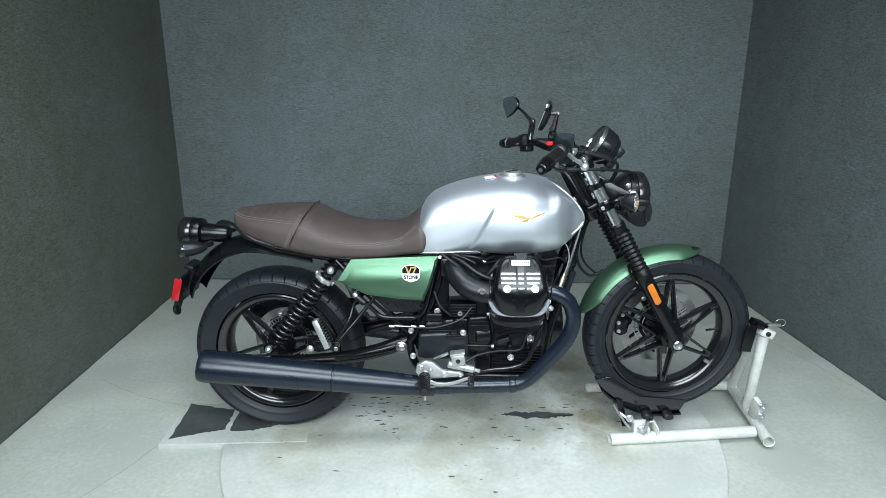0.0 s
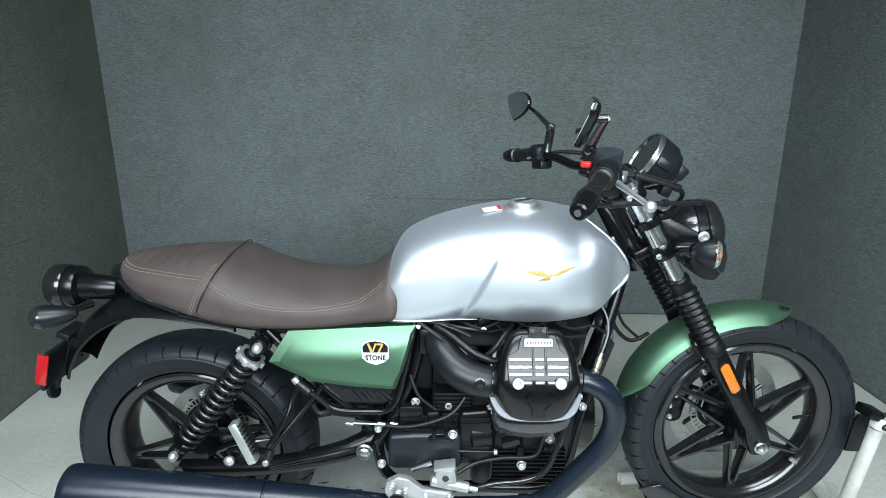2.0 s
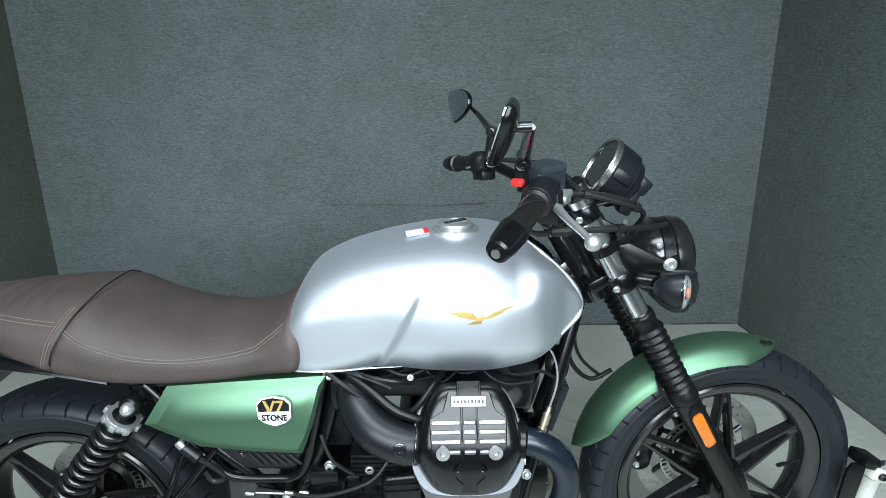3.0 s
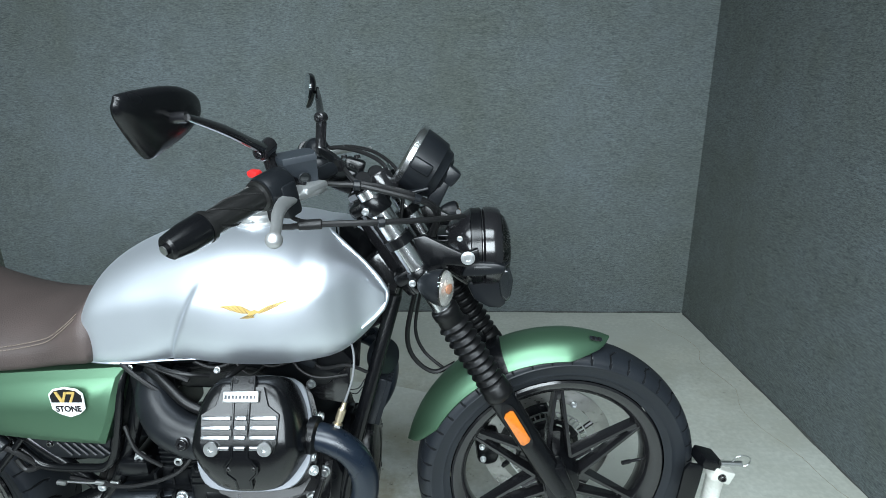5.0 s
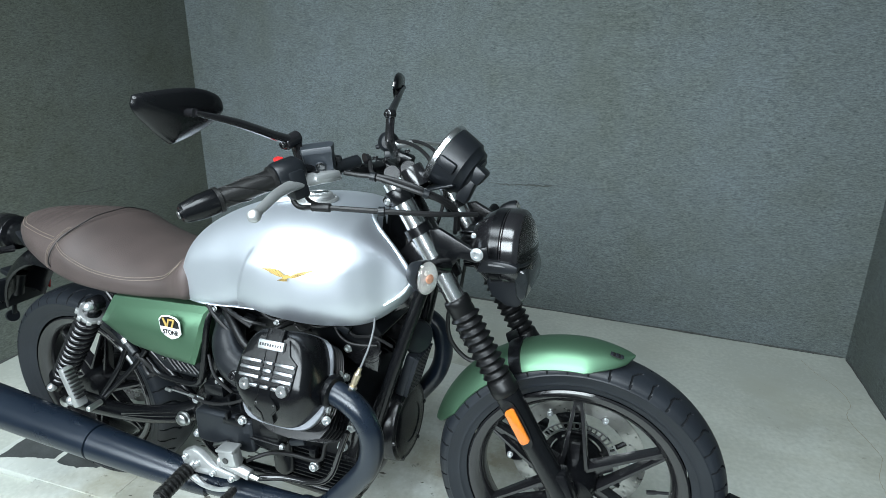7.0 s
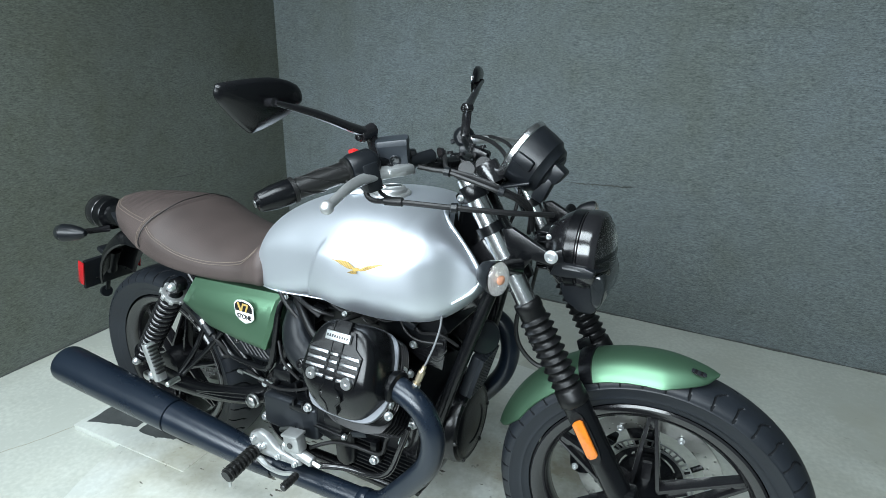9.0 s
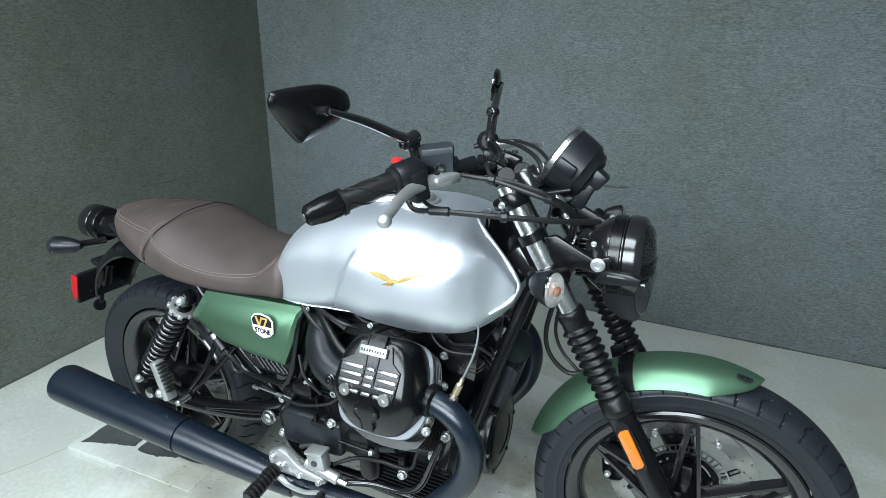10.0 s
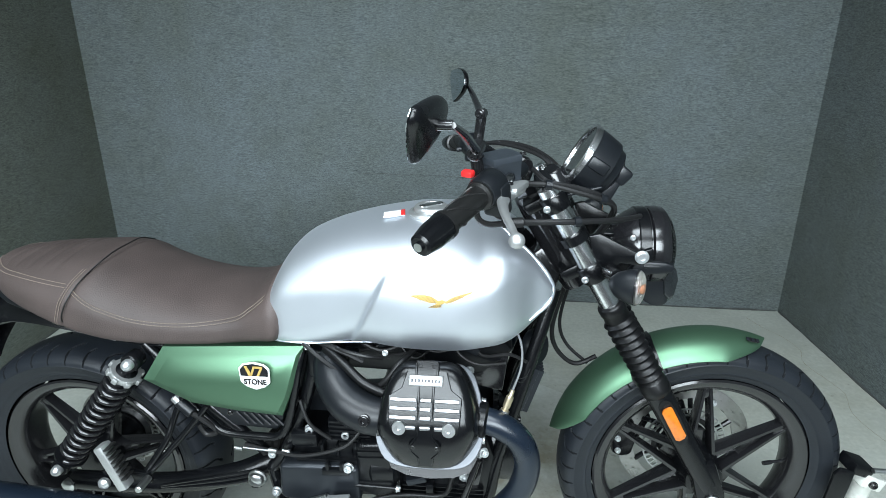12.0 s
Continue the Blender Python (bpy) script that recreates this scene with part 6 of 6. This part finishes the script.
part("airbox", plate([(0.3, 0.7), (0.62, 0.72), (0.6, 0.62), (0.54, 0.54), (0.42, 0.54), (0.34, 0.6)], -0.1, 0.1, 0.015), PLASTIC, bike, "black plastic airbox")
part("battery_tray", block((0.2, 0.16, 0.12), pose(0.55, 0, 0.6), 0.01), PLASTIC, bike)
plug = part("connector", rod((0.33, -0.15, 0.60), (0.36, -0.155, 0.575), 0.012, 14, bevel=0.002), PLASTIC, bike)
part("connector_cap", rod((0.322, -0.15, 0.612), (0.337, -0.152, 0.594), 0.010, 12, bevel=0.002), ALLOY, plug, "pale grey connector cap")
part("connector_wire", tube([(0.36, -0.155, 0.575), (0.385, -0.15, 0.55), (0.4, -0.14, 0.52), (0.375, -0.14, 0.51), (0.36, -0.14, 0.535)], 0.006, 8), PIPING, plug)

# foot controls
for side in (-1, 1):
    hanger = plate([(0.545, 0.372), (0.575, 0.388), (0.6, 0.382), (0.635, 0.352), (0.7, 0.345), (0.71, 0.33), (0.64, 0.322), (0.59, 0.318), (0.555, 0.318), (0.54, 0.345)], side * 0.185, side * 0.205, 0.006)
    hng = part("footrest_hanger", hanger, ALLOY, bike, "cast alloy footrest hanger")
    hng.matrix_basis = pose(-0.004, side * 0.02, 0.004)
    for x, z in ((0.56, 0.365), (0.592, 0.352), (0.64, 0.338), (0.695, 0.337)):
        bolt((x, side * 0.206, z), (0, side, 0), hng, BOLT, 0.9)
    a, b = Vector((0.572, side * 0.215, 0.338)), Vector((0.578, side * 0.315, 0.332))
    part("footpeg_arm", rod((0.575, side * 0.195, 0.338), a, 0.012, 14, bevel=0.003), ALLOY, hng)
    peg = part("footpeg", tube([a, a.lerp(b, 0.3), b], 0.0155, 16, flat=0.8), GRIP, hng, "ribbed rubber footpeg")
    for k in range(8):
        q = a.lerp(b, 0.08 + 0.12 * k)
        part("footpeg_rib", turned([(0.0155, -0.003), (0.019, -0.0025), (0.019, 0.0025), (0.0155, 0.003)], basis(q, b - a), 20, closed=True), GRIP, peg)
    part("footpeg_feeler", rod(b + Vector((0, -side * 0.01, -0.012)), b + Vector((0.0, -side * 0.008, -0.034)), 0.004, 10, bevel=0.001), ALLOY, peg)
    pedal = tube([(0.585, side * 0.215, 0.316), (0.62, side * 0.222, 0.309), (0.67, side * 0.23, 0.318), (0.71, side * 0.235, 0.336), (0.728, side * 0.24, 0.343)], [0.014, 0.0105, 0.009, 0.0085, 0.009], 12, flat=0.6)
    ped = part("brake_pedal" if side < 0 else "shift_lever", pedal, ALLOY, hng, "silver foot lever")
    tip = part("pedal_tip", rod((0.728, side * 0.235, 0.342), (0.73, side * 0.285, 0.340), 0.009, 14, bevel=0.002), GRIP, ped)
    for k in range(5):
        part("tip_rib", turned([(0.009, -0.002), (0.0105, -0.0015), (0.0105, 0.0015), (0.009, 0.002)], basis((0.729, side * (0.245 + 0.0085 * k), 0.3415), (0, 1, 0)), 14, closed=True), GRIP, tip)
    # passenger pegs, folded up
    hi, lo = Vector((0.206, side * 0.24, 0.549)), Vector((0.245, side * 0.246, 0.452))
    ppeg = part("passenger_peg", block((0.022, 0.03, 0.108), basis(hi.lerp(lo, 0.5), hi - lo, (0, 1, 0)), 0.005), ALLOY, bike, "folded silver passenger footpeg with rubber pad")
    pm = basis(hi.lerp(lo, 0.45), hi - lo, (0, 1, 0))
    ax = Vector((0.92, 0, 0.38))
    for k in range(8):
        q = lo.lerp(hi, 0.22 + 0.1 * k) + ax * 0.016
        part("pad_rib", block((0.014, 0.026, 0.0048), Matrix.Translation(q) @ pose(0, 0, 0, 0, -22, 0), 0.0015), GRIP, ppeg)
    part("peg_bracket", plate([(0.165, 0.455), (0.185, 0.46), (0.27, 0.455), (0.275, 0.43), (0.2, 0.415), (0.165, 0.43)], side * 0.2, side * 0.212, 0.003), SATIN, ppeg)
    part("dome_bolt", turned([(0.011, 0), (0.0128, 0.003), (0.0125, 0.009), (0.008, 0.014), (0.0001, 0.016)], basis((0.178, side * 0.222, 0.437), (0, side, 0)), 20), ZINC, ppeg)
    part("peg_pin", rod((0.27, side * 0.21, 0.446), (0.27, side * 0.25, 0.446), 0.008, 12, bevel=0.002), STEEL, ppeg)
master = part("brake_cylinder", block((0.05, 0.032, 0.044), pose(0.688, -0.2, 0.392, 0, -8, 0), 0.008), ALLOY, bike, "cast alloy rear brake cylinder")
master.matrix_basis = pose(-0.004, -0.012, 0)
part("cylinder_cap", block((0.052, 0.036, 0.008), pose(0.685, -0.2, 0.417, 0, -8, 0), 0.003), ALLOY, master)
part("cylinder_tube", rod((0.652, -0.2, 0.376), (0.742, -0.2, 0.354), 0.0135, 16, bevel=0.003), ALLOY, master)
part("banjo_fitting", rod((0.742, -0.2, 0.354), (0.762, -0.198, 0.348), 0.007, 6), STEEL, master)
part("sight_window", turned([(0.008, 0), (0.008, 0.002), (0.0001, 0.0025)], basis((0.687, -0.217, 0.393), (0, -1, 0)), 16), BLACK, master)
part("brake_hose", tube([(0.737, -0.19, 0.328), (0.80, -0.17, 0.332), (0.871, -0.165, 0.337), (0.911, -0.165, 0.354), (0.937, -0.165, 0.387), (0.956, -0.16, 0.443), (0.973, -0.15, 0.497)], 0.0075, 12), BLACK, bike)
part("brake_hose", tube([(0.70, -0.18, 0.36), (0.754, -0.16, 0.383), (0.821, -0.16, 0.399), (0.9, -0.16, 0.406), (0.921, -0.16, 0.457), (0.946, -0.155, 0.483)], 0.005, 10), PIPING, bike)
part("pedal_spring", rod((0.6, -0.175, 0.375), (0.65, -0.18, 0.4), 0.006, 8), STEEL, bike)

# tail
rings = []
TAIL = [(0.16, 0.745, 0.085), (0.06, 0.77, 0.092), (-0.04, 0.785, 0.092), (-0.12, 0.778, 0.084), (-0.19, 0.748, 0.082), (-0.25, 0.7, 0.078), (-0.29, 0.645, 0.07), (-0.312, 0.6, 0.06)]
for p in smoothed([(x, w, z) for x, z, w in TAIL], 6):
    w = p.y
    nx = 0.5 if p.x < -0.1 else 0.1
    rings.append([(p.x + nx * 0.05 * (1 - math.cos(t)), w * math.sin(t) / math.sin(1.3), p.z - 0.06 * (1 - math.cos(t))) for t in (-1.3 + 2.6 * k / 14 for k in range(15))] + [(p.x + 0.004 + nx * 0.05 * (1 - math.cos(t)), 0.95 * w * math.sin(t) / math.sin(1.3), p.z - 0.004 - 0.06 * (1 - math.cos(t))) for t in (1.3 - 2.6 * k / 14 for k in range(15))])
tail = part("rear_mudguard", skin(bmesh.new(), rings), SATIN, bike, "satin black rear mudguard")
lm = basis((-0.24, 0, 0.789), (-1, 0, 0.05), (0, 1, 0))
lamp_ = part("tail_lamp", turned([(0.0001, -0.09), (0.026, -0.088), (0.03, -0.08), (0.033, -0.03), (0.036, 0.0), (0.05, 0.006), (0.053, 0.012), (0.053, 0.034), (0.0001, 0.034)], lm, 40), SATIN, bike, "round black tail lamp with dark red lens")
part("lamp_ring", turned([(0.053, 0.036), (0.0545, 0.038), (0.0545, 0.072), (0.05, 0.078), (0.046, 0.076), (0.046, 0.036)], lm, 40, closed=True), BLACK, lamp_)
part("lamp_lens", turned([(0.0465, 0.074), (0.03, 0.079), (0.0001, 0.081)], lm, 40), RED_LENS, lamp_, "dark red lens")
part("lamp_neck", block((0.09, 0.05, 0.03), pose(-0.2, 0, 0.79, 0, 8, 0), 0.008), SATIN, lamp_)
plate_b = part("plate_bracket", block((0.012, 0.185, 0.11), pose(-0.325, 0, 0.592, 0, 17, 0), 0.004), PLASTIC, bike, "black number plate bracket without plate")
for side in (-1, 1):
    part("side_reflector", block((0.028, 0.006, 0.085), pose(-0.322, side * 0.1, 0.603, 0, 17, 0), 0.003), RED_LENS, plate_b, "red side reflector")
    for k in range(2):
        bolt((-0.33, side * 0.05, 0.57 + 0.04 * k), (1, 0, 0.3), plate_b, BOLT_DARK)
part("bracket_stem", tube([(-0.29, 0, 0.66), (-0.31, 0, 0.62), (-0.33, 0, 0.58)], [0.025, 0.02, 0.02], 12), PLASTIC, plate_b)
part("plate_lamp", block((0.035, 0.08, 0.018), pose(-0.3, 0, 0.665, 0, 20, 0), 0.005), PLASTIC, plate_b)
part("rear_reflector", turned([(0.02, -0.004), (0.021, 0.0), (0.02, 0.006), (0.0001, 0.007)], basis((-0.384, 0, 0.487), (-1, 0, -0.2)), 28), PLASTIC, plate_b, "round reflector on a drop stem")
part("reflector_stem", block((0.008, 0.014, 0.06), pose(-0.362, 0, 0.525, 0, 22, 0), 0.002), PLASTIC, plate_b)

# ---- wheel stand ----
stand = tagged(new("wheel_stand"), "white tubular steel wheel stand with black cradle gripping the tyre", "wheel stand")
stand.matrix_basis = pose(0, 0, 0.0165)


def pipe(a, b, r=0.021, name="base_tube"):
    a, b = Vector(a), Vector(b)
    d = b - a
    L = d.length
    m = basis(a, d, (0.1, 0.2, 1))
    return part(name, turned([(r - 0.003, 0.002), (r, 0), (r, L), (r - 0.003, L), (r - 0.004, L - 0.04), (0.0001, L - 0.04), (0.0001, 0.04), (r - 0.004, 0.04)], m, 24, closed=True), STAND_WHITE, stand)


pipe((1.245, -0.142, 0.022), (1.80, -0.083, 0.022))
pipe((1.245, 0.232, 0.022), (1.86, 0.262, 0.022))
pipe((1.823, -0.15, 0.022), (1.885, 0.33, 0.022))
pipe((1.845, 0.06, 0.04), (1.812, -0.028, 0.395), 0.019, "upright")
pipe((1.87, 0.235, 0.04), (1.8, 0.03, 0.385), 0.019, "upright")
part("pivot_plate", block((0.02, 0.05, 0.10), pose(1.83, -0.028, 0.08, 20, -8, 6), 0.004), STAND_WHITE, stand)
part("pivot_plate", block((0.05, 0.02, 0.05), pose(1.36, -0.115, 0.06, 0, 0, 6), 0.004), STAND_WHITE, stand)
part("pivot_plate", block((0.012, 0.012, 0.09), pose(1.372, -0.135, 0.055, 0, 12, 6), 0.003), STEEL, stand)
for q in ((1.83, -0.06, 0.075), (1.83, -0.06, 0.115), (1.36, -0.13, 0.06), (1.325, -0.1, 0.085)):
    bolt(q, (0, -1, 0.2), stand, BOLT, 1.5)
head = part("stop_block", block((0.05, 0.05, 0.032), pose(1.814, -0.028, 0.407, 0, 22, 6), 0.004), STAND_WHITE, stand)
part("stop_pad", block((0.046, 0.05, 0.026), pose(1.786, -0.028, 0.437, 0, 20, 6), 0.004), SATIN, stand, "black rubber pad")
bolt((1.812, -0.055, 0.408), (0, -1, 0), head, BOLT_DARK, 1.2)
part("locking_pin", rod((1.80, -0.06, 0.449), (1.845, -0.06, 0.448), 0.006, 10), STEEL, stand)
part("pin_ring", tube([(1.845 + 0.018 * math.cos(a), -0.06, 0.455 + 0.014 * math.sin(a)) for a in (2 * math.pi * k / 12 for k in range(12))], 0.0014, 6, 2, closed=True), STEEL, stand)
for side in (-1, 1):
    part("wheel_stop", plate([(1.72, 0.34), (1.728, 0.432), (1.738, 0.447), (1.768, 0.441), (1.765, 0.4), (1.757, 0.338)], side * 0.055 - 0.004, side * 0.055 + 0.004, 0.002), SATIN, stand, "black wheel stop plate")
    part("cradle_plate", plate([(1.195, 0.225), (1.253, 0.237), (1.367, 0.157), (1.545, 0.141), (1.524, 0.1), (1.382, 0.087), (1.32, 0.115), (1.243, 0.173)], side * 0.062 - 0.003, side * 0.062 + 0.003, 0.0015), BLACK, stand, "black cradle side plate")
arc = []
for k in range(25):
    a = radians(224 + 58 * k / 24)
    arc.append([(FRONT.x + r * math.cos(a), y, FRONT.z - 0.009 + r * math.sin(a)) for r, y in ((0.322, -0.062), (0.322, 0.062), (0.329, 0.062), (0.329, -0.062))])
part("cradle_floor", skin(bmesh.new(), arc), SATIN, stand, "curved black cradle strap")
for x0, x1, z1 in ((1.29, 1.325, 0.03),):
    part("cradle_leg", plate([(x0 - 0.012, 0.15), (x0 + 0.012, 0.14), (x1 + 0.01, z1), (x1 - 0.014, z1)], -0.07, -0.062, 0.001), SATIN, stand)
for x in (1.395, 1.471):
    part("cradle_foot", turned([(0.0001, 0.0), (0.016, 0.001), (0.019, 0.006), (0.019, 0.026), (0.015, 0.032), (0.0001, 0.033)], basis((x, -0.098, 0.085), (0, 1, 0.25)) @ Matrix.Diagonal((1.1, 0.7, 1, 1)), 20), GRIP, stand)
for side in (-1, 1):
    part("bracket_side", block((0.006, 0.05, 0.045), pose(1.399 + side * 0.017, -0.118, 0.052, 12, 0, 6), 0.0015), STAND_WHITE, stand)
part("bracket_bar", rod((1.379, -0.1, 0.072), (1.419, -0.1, 0.072), 0.006, 12), STEEL, stand)
part("cradle_stay", tube([(1.27, -0.075, 0.13), (1.3, -0.085, 0.08), (1.325, -0.1, 0.045)], 0.005, 8), STEEL, stand)
part("cradle_stay", tube([(1.285, -0.07, 0.1), (1.33, -0.1, 0.075), (1.36, -0.11, 0.06)], 0.006, 8), STEEL, stand)

# board under the rear wheel
board = bmesh.new()
block((0.55, 0.27, 0.024), pose(-0.165, -0.025, 0.0105, 0, 0, 3), 0.002, board)
tagged(part("floor_board", board, PAINT_DISC), "white-painted board with peeling black patches", "board")


def scrap(name, pts, z, mat, parent=None, h=0.0012, rough=0.004, seed=1):
    """A thin flake of bare surface with a ragged edge."""
    rnd = random.Random(seed)
    ring = []
    for i, (x, y) in enumerate(pts):
        x2, y2 = pts[(i + 1) % len(pts)]
        for k in range(7):
            f = k / 7
            ring.append((x + (x2 - x) * f + rnd.uniform(-rough, rough), y + (y2 - y) * f + rnd.uniform(-rough, rough)))
    bm = skin(bmesh.new(), [[(x, y, z) for x, y in ring], [(x, y, z + h) for x, y in ring]])
    return part(name, bm, mat, parent)


flake = bpy.data.objects["floor_board"]
scrap("bare_patch", [(-0.432, 0.104), (-0.232, 0.062), (-0.218, -0.075), (-0.3, -0.1), (-0.405, -0.14)], 0.0228, BARE, flake)
scrap("bare_patch", [(-0.21, 0.05), (-0.05, 0.04), (0.05, 0.0), (-0.04, -0.052), (-0.11, -0.082), (-0.2, -0.085)], 0.0228, BARE, flake, seed=2)

# scuffs and cracks of the floor
tt = bpy.data.objects["turntable"]
scrap("bare_patch", [(0.862, 0.045), (0.90, 0.066), (1.0, 0.066), (1.12, 0.06), (1.15, 0.045), (1.08, 0.03), (0.96, 0.02), (0.93, 0.034)], 0.0196, BARE, tt, rough=0.006, seed=3)
rnd = random.Random(5)
for k in range(110):
    x, y = (rnd.uniform(0.0, 1.35), rnd.choice((rnd.gauss(-0.05, 0.05), rnd.gauss(0.08, 0.05), rnd.uniform(-0.42, 0.3)))) if k < 54 else (rnd.gauss(0.4, 0.1), rnd.gauss(0.1, 0.05))
    s = rnd.uniform(0.0015, 0.006) * (0.5 + abs(rnd.gauss(0, 0.6)))
    a = rnd.uniform(-0.4, 0.4)
    pts = [(x + s * math.cos(t) * 2.2 * rnd.uniform(0.6, 1.4), y + s * 0.6 * math.sin(t) * rnd.uniform(0.3, 1.5) + a * s * math.cos(t)) for t in (0, 1.2, 2.3, 3.2, 4.3, 5.3)]
    scrap("paint_chip", pts, 0.0196, rnd.choice((DIRT, DIRT, BARE)), tt, 0.0006, s * 0.22, k)


def crack(pts, width, seed, z=0.0004, mat=None):
    rnd = random.Random(seed)
    c = smoothed([(x, y, z) for x, y in pts], 10)
    rings = []
    for i, q in enumerate(c):
        d = (c[min(i + 1, len(c) - 1)] - c[max(i - 1, 0)]).normalized()
        n = Vector((-d.y, d.x, 0))
        w = width * rnd.uniform(0.3, 1.0)
        j = n * rnd.uniform(-1, 1) * width * 1.4
        rings.append([q + j - n * w, q + j + n * w, q + j + n * w + Vector((0, 0, 0.0005)), q + j - n * w + Vector((0, 0, 0.0005))])
    return part("crack", skin(bmesh.new(), rings), mat or DIRT, bpy.data.objects["floor"])


crack([(2.27, 1.6), (2.31, 1.49), (2.36, 1.40), (2.38, 1.28), (2.345, 1.17), (2.38, 1.02), (2.39, 0.94), (2.35, 0.82), (2.36, 0.70), (2.41, 0.55), (2.43, 0.40), (2.48, 0.25)], 0.0013, 1, mat=RUST_DIRT)
crack([(-0.98, 0.35), (-0.7, 0.2), (-0.45, 0.12)], 0.0014, 2, mat=RUST_DIRT)
crack([(-0.62, -0.55), (-0.5, -0.3), (-0.44, -0.12)], 0.0014, 3, mat=RUST_DIRT)
crack([(1.0, 0.78), (1.06, 0.9), (1.15, 0.95), (1.2, 1.1)], 0.0012, 4)
